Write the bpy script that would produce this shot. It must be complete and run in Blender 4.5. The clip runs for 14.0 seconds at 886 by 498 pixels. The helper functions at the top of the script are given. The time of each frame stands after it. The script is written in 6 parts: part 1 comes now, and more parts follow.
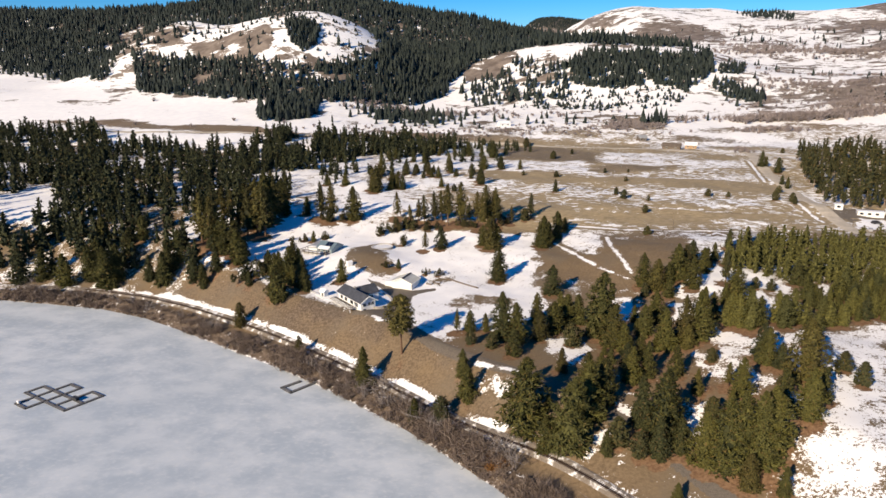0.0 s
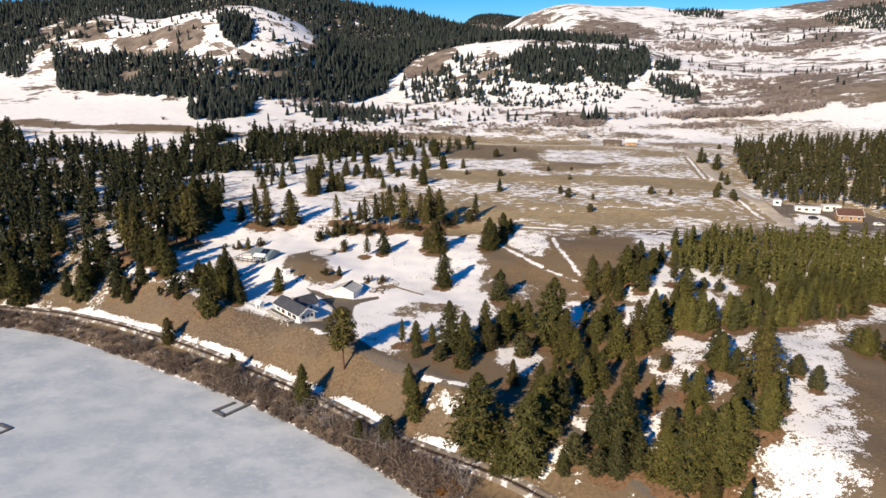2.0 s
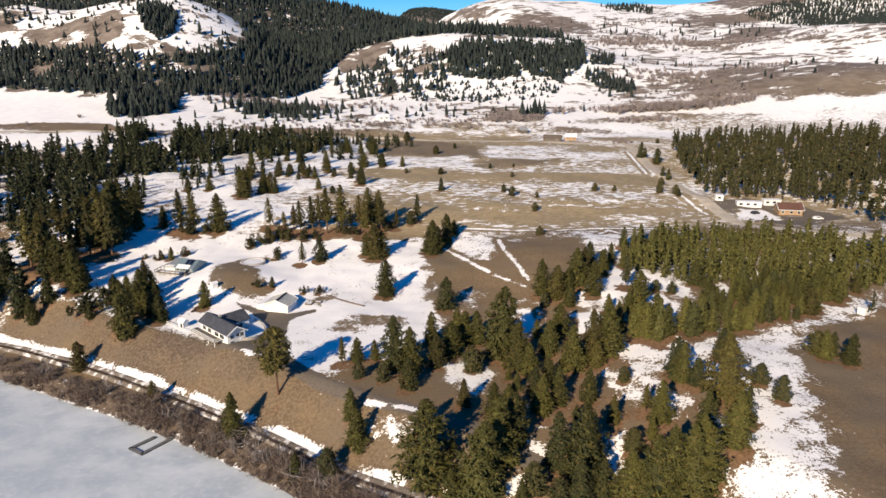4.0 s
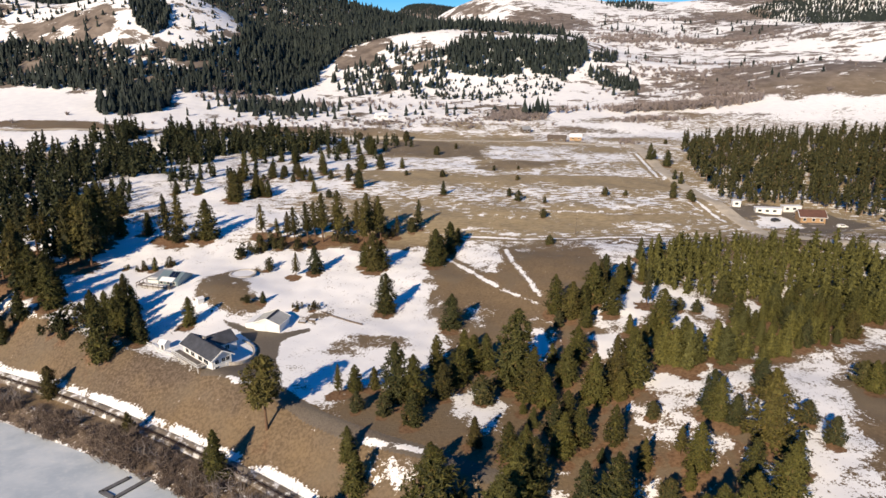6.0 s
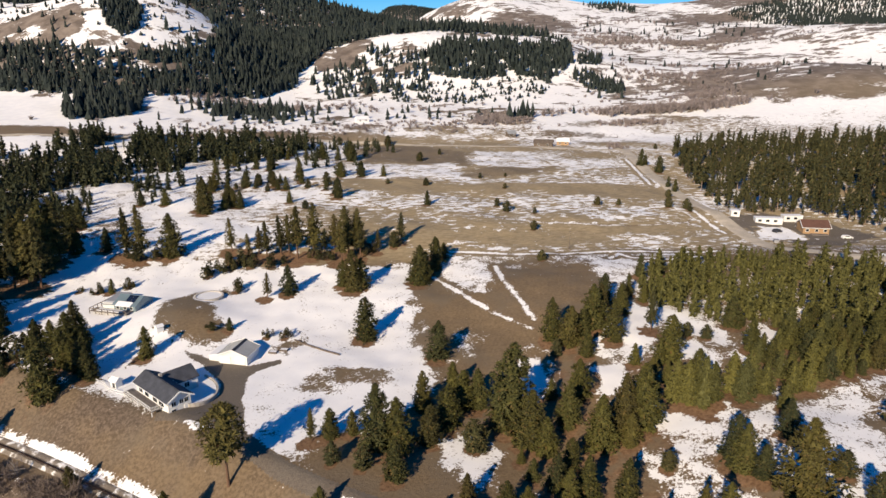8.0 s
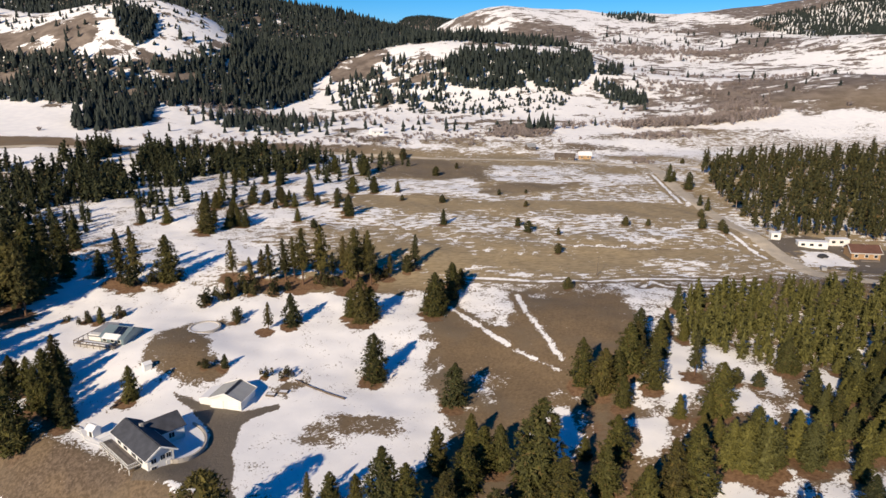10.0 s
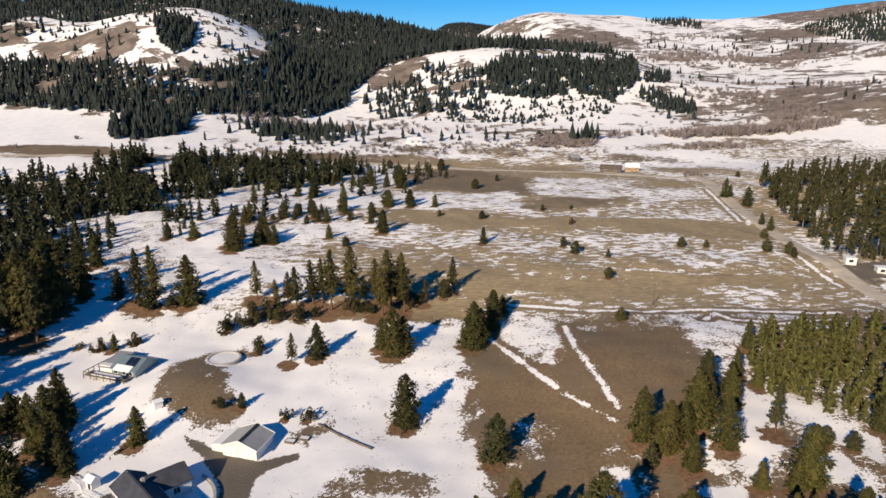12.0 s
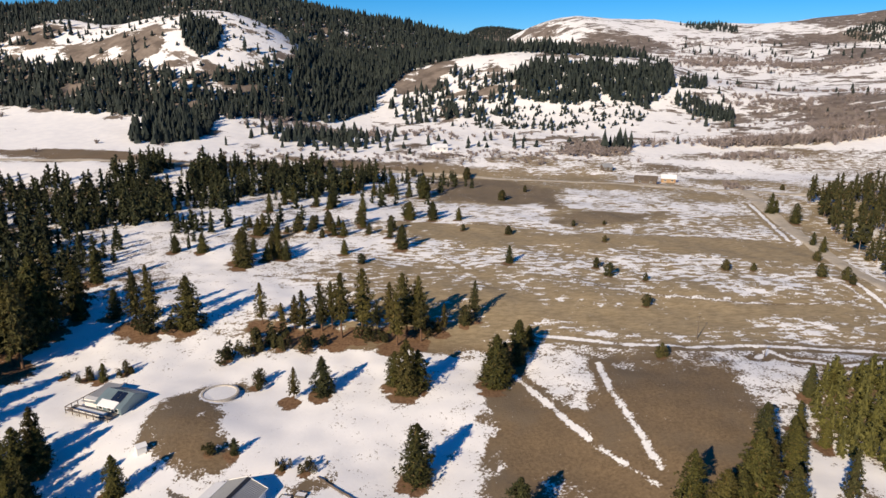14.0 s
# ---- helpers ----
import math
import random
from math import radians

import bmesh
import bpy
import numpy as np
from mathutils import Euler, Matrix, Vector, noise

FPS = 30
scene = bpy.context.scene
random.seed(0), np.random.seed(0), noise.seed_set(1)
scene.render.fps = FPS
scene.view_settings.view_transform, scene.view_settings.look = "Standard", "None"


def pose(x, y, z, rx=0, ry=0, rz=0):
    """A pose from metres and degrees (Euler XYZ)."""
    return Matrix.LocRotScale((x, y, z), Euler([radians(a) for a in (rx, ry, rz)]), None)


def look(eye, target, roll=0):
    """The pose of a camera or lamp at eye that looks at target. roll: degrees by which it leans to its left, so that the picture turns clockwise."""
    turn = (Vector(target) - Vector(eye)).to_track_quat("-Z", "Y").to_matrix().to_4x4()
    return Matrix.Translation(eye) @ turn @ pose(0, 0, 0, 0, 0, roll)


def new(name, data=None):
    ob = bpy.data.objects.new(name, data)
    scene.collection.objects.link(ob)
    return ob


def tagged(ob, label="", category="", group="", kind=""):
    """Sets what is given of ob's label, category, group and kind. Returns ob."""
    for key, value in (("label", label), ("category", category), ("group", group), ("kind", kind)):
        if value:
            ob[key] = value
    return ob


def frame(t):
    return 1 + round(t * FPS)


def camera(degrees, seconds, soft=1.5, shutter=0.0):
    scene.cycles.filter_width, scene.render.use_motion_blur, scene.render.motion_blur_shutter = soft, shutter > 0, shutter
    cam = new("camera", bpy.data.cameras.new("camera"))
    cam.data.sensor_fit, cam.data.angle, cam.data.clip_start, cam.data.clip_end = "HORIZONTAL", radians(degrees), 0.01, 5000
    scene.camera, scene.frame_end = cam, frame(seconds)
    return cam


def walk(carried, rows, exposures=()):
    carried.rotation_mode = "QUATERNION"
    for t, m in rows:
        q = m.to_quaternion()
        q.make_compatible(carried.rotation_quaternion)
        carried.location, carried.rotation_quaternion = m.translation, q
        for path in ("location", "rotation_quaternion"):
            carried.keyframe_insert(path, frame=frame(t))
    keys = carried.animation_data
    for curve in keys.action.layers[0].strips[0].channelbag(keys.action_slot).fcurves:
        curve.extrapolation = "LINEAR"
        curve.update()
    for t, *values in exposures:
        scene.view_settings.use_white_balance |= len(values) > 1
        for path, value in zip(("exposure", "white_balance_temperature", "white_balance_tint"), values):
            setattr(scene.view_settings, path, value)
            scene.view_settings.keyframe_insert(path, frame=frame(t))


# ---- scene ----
cam = camera(66.1, 14.0)


def shot(x, y, z, turn, tilt, lean):
    """A camera pose: turned to the left from +y, tilted up, leaning to its left, in degrees."""
    return pose(x, y, z, 90 + tilt, 0, turn) @ pose(0, 0, 0, 0, 0, lean)


walk(cam, [
    (0.0, shot(-0.00, -0.00, 94.73, 0.07, -15.60, -0.40)),
    (0.5, shot(-0.05, 2.18, 94.76, 0.34, -15.66, -0.36)),
    (1.0, shot(-0.03, 4.68, 94.83, 0.58, -15.71, -0.35)),
    (1.5, shot(0.13, 7.77, 94.83, 0.79, -15.77, -0.40)),
    (1.8, shot(0.25, 9.82, 94.81, 0.83, -15.77, -0.40)),
    (1.9, shot(0.29, 10.51, 94.80, -1.90, -15.88, -0.28)),
    (2.0, shot(0.32, 11.20, 94.79, -4.86, -15.90, -0.25)),
    (2.15, shot(0.26, 12.25, 94.77, -5.45, -15.93, -0.27)),
    (2.5, shot(0.12, 14.71, 94.71, -5.53, -16.00, -0.32)),
    (3.0, shot(0.29, 18.55, 94.63, -5.55, -16.08, -0.34)),
    (3.4, shot(0.88, 21.76, 94.61, -5.65, -16.08, -0.34)),
    (3.5, shot(1.02, 22.56, 94.61, -8.30, -16.23, -0.17)),
    (3.6, shot(1.09, 23.35, 94.60, -9.90, -16.28, -0.31)),
    (3.7, shot(1.16, 24.15, 94.60, -10.05, -16.34, -0.20)),
    (5.8, shot(1.91, 43.48, 94.60, -10.41, -16.50, -0.22)),
    (6.0, shot(2.16, 45.39, 94.57, -10.36, -16.65, 0.09)),
    (6.2, shot(2.42, 47.32, 94.54, -10.40, -16.65, 0.09)),
    (6.4, shot(2.69, 49.25, 94.50, -11.65, -16.65, 0.13)),
    (6.5, shot(2.82, 50.21, 94.49, -11.76, -16.65, 0.13)),
    (7.0, shot(3.50, 55.13, 94.44, -11.81, -16.64, 0.14)),
    (7.5, shot(4.25, 60.11, 94.43, -11.84, -16.61, 0.18)),
    (8.0, shot(5.06, 65.03, 94.41, -11.88, -16.51, 0.16)),
    (8.2, shot(5.36, 66.99, 94.40, -11.92, -16.46, 0.16)),
    (10.5, shot(9.53, 90.32, 94.32, -10.33, -15.54, 0.24)),
    (11.0, shot(10.35, 95.26, 94.47, -10.41, -15.41, 0.24)),
    (11.5, shot(10.94, 100.18, 94.58, -10.53, -15.31, 0.33)),
    (11.9, shot(11.15, 104.17, 94.62, -10.55, -15.31, 0.33)),
    (12.0, shot(11.20, 105.17, 94.63, -7.29, -15.18, 0.06)),
    (12.1, shot(11.52, 106.15, 94.65, -4.95, -15.12, 0.30)),
    (12.5, shot(12.79, 110.07, 94.73, -4.86, -15.12, 0.30)),
    (13.0, shot(13.86, 115.09, 94.91, -4.85, -15.05, 0.27)),
    (13.5, shot(14.60, 120.12, 95.12, -4.89, -14.99, 0.29)),
    (14.0, shot(15.31, 125.06, 95.31, -4.94, -14.89, 0.32)),
], [(0.0, 0.18), (3.5, 0.18), (6.0, 0.12), (8.0, 0.07), (10.5, -0.02), (14.0, -0.03)])

# ---- daylight: a low winter sun from behind and to the side ----
SUN_AZ, SUN_EL = 217, 25.5
world = bpy.data.worlds.new("world")
scene.world = world
world.use_nodes = True
sky = world.node_tree.nodes.new("ShaderNodeTexSky")
sky.sky_type, sky.sun_disc = "NISHITA", False
sky.sun_elevation, sky.sun_rotation = radians(SUN_EL), radians(SUN_AZ)
sky.altitude, sky.air_density, sky.dust_density, sky.ozone_density = 2000, 1.0, 0.0, 9.0
bg = world.node_tree.nodes["Background"]
bg.inputs["Strength"].default_value = 0.106
tint = world.node_tree.nodes.new("ShaderNodeHueSaturation")
tint.inputs["Saturation"].default_value = 1.2
tint.inputs["Hue"].default_value = 0.496
world.node_tree.links.new(sky.outputs[0], tint.inputs["Color"])
world.node_tree.links.new(tint.outputs[0], bg.inputs[0])
sun = new("sun", bpy.data.lights.new("sun", "SUN"))
sun.data.energy, sun.data.angle, sun.data.color = 6.0, radians(0.5), (1.0, 0.815, 0.585)
a, e = radians(SUN_AZ), radians(SUN_EL)
sun.matrix_world = look((math.sin(a) * math.cos(e) * 100, math.cos(a) * math.cos(e) * 100, math.sin(e) * 100), (0, 0, 0))


# ---- materials ----
class Nodes:
    """A material's node tree, with short ways to add to it."""

    def __init__(self, name, rough=0.8, metal=0.0):
        self.mat = bpy.data.materials.new(name)
        self.mat.use_nodes = True
        self.tree = self.mat.node_tree
        self.bsdf = self.tree.nodes["Principled BSDF"]
        self.bsdf.inputs["Roughness"].default_value = rough
        self.bsdf.inputs["Metallic"].default_value = metal
        self.geo = self.tree.nodes.new("ShaderNodeNewGeometry")

    def put(self, socket, value):
        if isinstance(value, bpy.types.NodeSocket):
            self.tree.links.new(value, socket)
        elif isinstance(value, tuple) and len(value) == 3 and socket.type == "RGBA":
            socket.default_value = (*value, 1)
        else:
            socket.default_value = value

    def noise(self, scale, detail=4.0, rough=0.55, stretch=None):
        where = self.geo.outputs["Position"]
        if stretch:
            m = self.tree.nodes.new("ShaderNodeMapping")
            m.inputs["Scale"].default_value = stretch[:3]
            m.inputs["Rotation"].default_value = (0, 0, radians(stretch[3] if len(stretch) > 3 else 0))
            self.tree.links.new(where, m.inputs["Vector"])
            where = m.outputs[0]
        n = self.tree.nodes.new("ShaderNodeTexNoise")
        n.inputs["Scale"].default_value, n.inputs["Detail"].default_value, n.inputs["Roughness"].default_value = scale, detail, rough
        self.tree.links.new(where, n.inputs["Vector"])
        return n.outputs["Fac"]

    def attr(self, name):
        n = self.tree.nodes.new("ShaderNodeAttribute")
        n.attribute_name = name
        return n.outputs["Fac"]

    def math(self, op, a, b=0.0):
        n = self.tree.nodes.new("ShaderNodeMath")
        n.operation = op
        self.put(n.inputs[0], a)
        self.put(n.inputs[1], b)
        return n.outputs[0]

    def span(self, value, a, b, c=0.0, d=1.0):
        n = self.tree.nodes.new("ShaderNodeMapRange")
        n.interpolation_type = "SMOOTHSTEP"
        self.put(n.inputs["Value"], value)
        for key, v in (("From Min", a), ("From Max", b), ("To Min", c), ("To Max", d)):
            self.put(n.inputs[key], v)
        return n.outputs["Result"]

    def mix(self, fac, a, b):
        n = self.tree.nodes.new("ShaderNodeMix")
        n.data_type = "RGBA"
        self.put(n.inputs["Factor"], fac)
        self.put(n.inputs[6], a)
        self.put(n.inputs[7], b)
        return n.outputs[2]

    def random(self, island=False):
        if island:
            return self.geo.outputs["Random Per Island"]
        return self.tree.nodes.new("ShaderNodeObjectInfo").outputs["Random"]

    def bump(self, heights, strength=0.5, distance=0.1):
        n = self.tree.nodes.new("ShaderNodeBump")
        n.inputs["Strength"].default_value, n.inputs["Distance"].default_value = strength, distance
        self.put(n.inputs["Height"], heights)
        self.put(self.bsdf.inputs["Normal"], n.outputs[0])

    def color(self, value):
        self.put(self.bsdf.inputs["Base Color"], value)
        return self.mat


def plain(name, c, rough=0.7, metal=0.0, scale=3.0, spread=0.25, relief=0.0):
    """A surface of one kind: its colour with coarse stains and fine grain."""
    n = Nodes(name, rough, metal)
    lo, hi = tuple(v * (1 - spread) for v in c), tuple(min(1, v * (1 + spread)) for v in c)
    f = n.math("ADD", n.math("MULTIPLY", n.noise(scale * 0.2, 3), 0.55), n.math("MULTIPLY", n.noise(scale * 3, 5), 0.45))
    if relief:
        n.bump(n.noise(scale * 4, 4), 0.6, relief)
    return n.color(n.mix(n.span(f, 0.33, 0.67), lo, hi))


def foliage(name, dark, light, brown=0.0):
    n = Nodes(name, 0.75)
    n.bsdf.inputs["Specular IOR Level"].default_value = 0.25
    f = n.math("ADD", n.math("MULTIPLY", n.random(True), 0.6), n.math("MULTIPLY", n.random(), 0.4))
    c = n.mix(n.span(f, 0.1, 0.9), dark, light)
    # some trees bluer, some browner
    own = n.math("FRACT", n.math("MULTIPLY", n.random(), 17.3))
    c = n.mix(n.span(own, 0.55, 1.0, 0, 0.6), c, n.mix(n.random(True), tuple(v * 0.9 for v in dark), (0.05, 0.062, 0.032)))
    if brown:
        c = n.mix(n.span(n.random(True), 1 - brown, 1.0, 0, 0.7), c, (0.13, 0.075, 0.03))
        c = n.mix(n.span(own, 0.0, 0.3, 0.25, 0.0), c, (0.11, 0.072, 0.026))
    return n.color(c)


def ground_material():
    n = Nodes("snow_and_dry_grass", 0.9)
    n.bsdf.inputs["Specular IOR Level"].default_value = 0.2
    coarse, fine = n.noise(0.22, 6, 0.6), n.noise(1.3, 5, 0.65)
    lines = n.noise(0.42, 6, 0.62, (0.5, 1.0, 1.0, 6))
    grain = n.noise(3.6, 3, 0.6)
    # dry grass with tufts, worn soil and paler straw
    straw = n.mix(n.span(fine, 0.3, 0.7), (0.145, 0.104, 0.062), (0.232, 0.168, 0.10))
    straw = n.mix(n.span(n.noise(0.045, 4), 0.42, 0.66), straw, (0.175, 0.138, 0.095))
    straw = n.mix(n.span(n.noise(0.5, 3, 0.5, (1.0, 0.25, 0.3, -38)), 0.5, 0.75, 0, 0.5), straw, (0.205, 0.148, 0.088))
    hay = n.mix(n.span(n.noise(0.9, 5, 0.65, (0.4, 1.0, 1.0, 8)), 0.3, 0.7), (0.27, 0.212, 0.125), (0.43, 0.345, 0.215))
    straw = n.mix(n.attr("streak"), straw, hay)
    duff = n.mix(n.span(fine, 0.3, 0.7), (0.125, 0.072, 0.04), (0.26, 0.16, 0.092))
    gravel = n.mix(n.span(n.noise(5.0, 4), 0.3, 0.7), (0.115, 0.098, 0.08), (0.185, 0.16, 0.132))
    bare = n.mix(n.span(n.math("ADD", n.attr("duff"), n.math("MULTIPLY", n.math("SUBTRACT", coarse, 0.5), 0.9)), 0.35, 0.6), straw, duff)
    bare = n.mix(n.span(n.math("ADD", n.attr("gravel"), n.math("MULTIPLY", n.math("SUBTRACT", fine, 0.5), 0.5)), 0.4, 0.6), bare, gravel)
    bare = n.mix(n.attr("scrub"), bare, n.mix(n.span(fine, 0.35, 0.65), (0.06, 0.045, 0.035), (0.17, 0.13, 0.1)))
    hills = n.mix(n.span(n.noise(0.06, 8, 0.65), 0.35, 0.65), (0.13, 0.106, 0.09), (0.255, 0.212, 0.178))
    bare = n.mix(n.attr("away"), bare, hills)
    # snow lies where its cover beats an uneven pattern
    spots = n.math("ADD", n.math("MULTIPLY", coarse, 0.36), n.math("ADD", n.math("MULTIPLY", fine, 0.42), n.math("MULTIPLY", grain, 0.22)))
    streaks = n.math("ADD", n.math("MULTIPLY", lines, 0.8), n.math("MULTIPLY", fine, 0.2))
    s = n.attr("streak")
    pattern = n.math("ADD", n.math("MULTIPLY", spots, n.math("SUBTRACT", 1.0, s)), n.math("MULTIPLY", streaks, s))
    wide = n.noise(0.05, 10, 0.7, (0.6, 1.0, 1.0, 0))
    w = n.attr("away")
    pattern = n.math("ADD", n.math("MULTIPLY", pattern, n.math("SUBTRACT", 1.0, w)), n.math("MULTIPLY", wide, w))
    pattern = n.math("ADD", n.math("MULTIPLY", n.math("SUBTRACT", pattern, 0.5), 5.0), 0.5)
    cover = n.span(n.attr("snow"), 0.0, 1.0, 1.25, -0.25)
    cover.node.interpolation_type = "LINEAR"
    mask = n.span(n.math("SUBTRACT", pattern, cover), -0.05, 0.07)
    snow = n.mix(n.span(n.noise(0.15, 5), 0.35, 0.7), (0.86, 0.86, 0.87), (0.93, 0.925, 0.92))
    n.bump(n.math("ADD", n.math("MULTIPLY", fine, n.span(mask, 0, 1, 1.0, 0.22)), n.math("MULTIPLY", mask, 0.4)), 0.5, 0.35)
    return n.color(n.mix(mask, bare, snow))


def ice_material():
    n = Nodes("lake_ice", 0.42)
    a = n.noise(0.07, 7, 0.62, (1.0, 1.4, 1.0, 25))
    b = n.noise(0.5, 5, 0.62, (1.0, 1.4, 1.0, 25))
    c = n.mix(n.span(a, 0.36, 0.66), (0.45, 0.51, 0.56), (0.63, 0.675, 0.71))
    c = n.mix(n.span(b, 0.45, 0.75, 0, 0.55), c, (0.73, 0.745, 0.75))
    c = n.mix(n.span(n.noise(0.02, 3), 0.4, 0.7, 0, 0.35), c, (0.46, 0.515, 0.56))
    n.put(n.bsdf.inputs["Roughness"], n.span(a, 0.3, 0.7, 0.35, 0.6))
    n.bump(b, 0.15, 0.05)
    return n.color(c)


M_GROUND, M_ICE = ground_material(), ice_material()
M_PINE = foliage("pine_needles", (0.015, 0.017, 0.006), (0.12, 0.103, 0.028), 0.08)
M_FIR = foliage("fir_needles", (0.013, 0.017, 0.006), (0.102, 0.096, 0.023), 0.08)
M_YOUNG = foliage("young_pine_needles", (0.028, 0.031, 0.009), (0.135, 0.126, 0.033))
M_DARK = foliage("dark_fir_needles", (0.015, 0.021, 0.010), (0.085, 0.087, 0.033), 0.04)
M_OLIVE = foliage("olive_pine_needles", (0.017, 0.021, 0.009), (0.08, 0.075, 0.026), 0.1)
# bluish needles: the haze of distance is mixed into this colour
M_FAR_HAZED = foliage("far_fir_needles_hazed", (0.006, 0.011, 0.012), (0.025, 0.034, 0.029))
M_BUSH = foliage("juniper_leaves", (0.018, 0.022, 0.009), (0.085, 0.08, 0.028), 0.16)
M_TWIG = foliage("bare_twigs", (0.10, 0.074, 0.06), (0.27, 0.21, 0.18))
M_THICKET = foliage("grey_thicket_twigs", (0.17, 0.145, 0.14), (0.34, 0.29, 0.28))
M_WILLOW = foliage("orange_willow_twigs", (0.16, 0.07, 0.02), (0.30, 0.15, 0.05))
M_BARK = plain("bark", (0.13, 0.075, 0.045), 0.9, 0, 4, 0.4, 0.03)
M_PALE_BARK = plain("pale_pine_bark", (0.34, 0.25, 0.19), 0.9, 0, 4, 0.3)
M_ROAD = plain("gravel_road", (0.50, 0.44, 0.35), 0.9, 0, 1.2, 0.22, 0.03)
def ballast_material():
    """Stone ballast with thin snow left lying in streaks."""
    n = Nodes("rail_ballast", 0.9)
    stone = n.mix(n.span(n.noise(5.0, 4), 0.3, 0.7), (0.12, 0.1, 0.08), (0.26, 0.22, 0.18))
    n.bump(n.noise(9.0, 3), 0.6, 0.05)
    return n.color(n.mix(n.span(n.noise(0.35, 6, 0.65), 0.5, 0.6, 0, 0.9), stone, (0.8, 0.8, 0.81)))


M_BALLAST = ballast_material()
M_SLEEPER = plain("sleeper_timber", (0.07, 0.05, 0.04), 0.85)
M_RAIL = plain("rusty_rail", (0.10, 0.06, 0.045), 0.5, 0.7)
M_WHITE = plain("white_siding", (0.74, 0.74, 0.72), 0.55, 0, 1.5, 0.05)
M_TRIM = plain("white_trim", (0.8, 0.8, 0.78), 0.5, 0, 1.5, 0.03)
M_SHINGLE = plain("dark_shingles", (0.055, 0.06, 0.075), 0.85, 0, 3.0, 0.3, 0.02)
M_METAL = plain("grey_metal_roof", (0.36, 0.37, 0.38), 0.4, 0.3, 1.2, 0.1)
M_TEAL = plain("teal_roof_and_shaded_wall", (0.20, 0.27, 0.30), 0.4, 0.3, 1.2, 0.12)
M_PANEL = plain("solar_glass", (0.012, 0.02, 0.045), 0.15, 0.0, 1.0, 0.2)
M_GLASS = plain("dark_window_glass", (0.02, 0.025, 0.03), 0.08, 0.0, 1.0, 0.1)
M_DECK = plain("weathered_deck_boards", (0.17, 0.15, 0.135), 0.85, 0, 2.5, 0.25)
M_STONE = plain("pale_block_wall", (0.42, 0.39, 0.35), 0.85, 0, 2.0, 0.15, 0.02)
M_TIMBER = plain("old_timber", (0.12, 0.095, 0.075), 0.9, 0, 3.0, 0.3, 0.02)
M_RED = plain("rust_red_roof", (0.12, 0.06, 0.042), 0.7, 0, 2.0, 0.2)
M_TAN = plain("tan_siding", (0.36, 0.23, 0.12), 0.7, 0, 2.0, 0.12)
M_SNOWCAP = plain("lying_snow", (0.8, 0.81, 0.83), 0.7, 0, 0.8, 0.04, 0.05)
M_DOCK = plain("grey_dock_planks", (0.06, 0.062, 0.066), 0.85, 0, 2.0, 0.3)
M_PLANK = plain("worn_dock_boards", (0.13, 0.13, 0.135), 0.85, 0, 2.0, 0.3)
M_DARKBOX = plain("dark_plastic", (0.03, 0.03, 0.033), 0.6)
M_GREYPAINT = plain("grey_paint", (0.28, 0.28, 0.29), 0.5, 0, 1.0, 0.1)


# ---- small makers ----
def mesh_of(name, verts, faces, mat, smooth=False):
    me = bpy.data.meshes.new(name)
    me.from_pydata(np.asarray(verts).tolist(), [], faces if isinstance(faces, list) else faces.tolist())
    me.materials.append(mat)
    if smooth:
        me.polygons.foreach_set("use_smooth", np.ones(len(me.polygons), bool))
    return me


def part(name, me, parent, label="", at=None):
    ob = new(name, me)
    ob.parent = parent
    if at is not None:
        ob.matrix_basis = at
    return tagged(ob, label)


def box_mesh(name, sx, sy, sz, mat, bevel=0.0):
    """A box on its base, centred in x and y, with broken edges."""
    bm = bmesh.new()
    bmesh.ops.create_cube(bm, size=1)
    bmesh.ops.scale(bm, vec=(sx, sy, sz), verts=bm.verts)
    bmesh.ops.translate(bm, vec=(0, 0, sz / 2), verts=bm.verts)
    if bevel:
        bmesh.ops.bevel(bm, geom=bm.edges[:], offset=bevel, segments=1, affect="EDGES")
    me = bpy.data.meshes.new(name)
    bm.to_mesh(me)
    bm.free()
    me.materials.append(mat)
    return me


def prism(name, outline, depth, mat):
    """An upright outline in x and z, given depth along y, centred."""
    n = len(outline)
    v = [(x, -depth / 2, z) for x, z in outline] + [(x, depth / 2, z) for x, z in outline]
    f = [list(range(n)), list(range(2 * n - 1, n - 1, -1))] + [[i, i + n, (i + 1) % n + n, (i + 1) % n] for i in range(n)]
    me = mesh_of(name, v, f, mat)
    bm = bmesh.new()
    bm.from_mesh(me)
    bmesh.ops.recalc_face_normals(bm, faces=bm.faces)
    bm.to_mesh(me)
    bm.free()
    return me


def thing(name, label, category, at, group=""):
    ob = new(name)
    ob.matrix_basis = at
    return tagged(ob, label, category, group)


# ---- the lie of the land ----
SHORE = [(-1500, 330), (-700, 300), (-400, 278), (-260, 272), (-183, 266), (-137, 255), (-114, 244), (-91, 228), (-70, 212),
         (-51, 198), (-33, 183), (-10, 161), (2, 147), (12, 135), (40, 98), (62, 55), (75, 0), (90, -300), (90, -1500)]


def ramp(a, b, v):
    t = np.clip((v - a) / (b - a), 0, 1)
    return t * t * (3 - 2 * t)


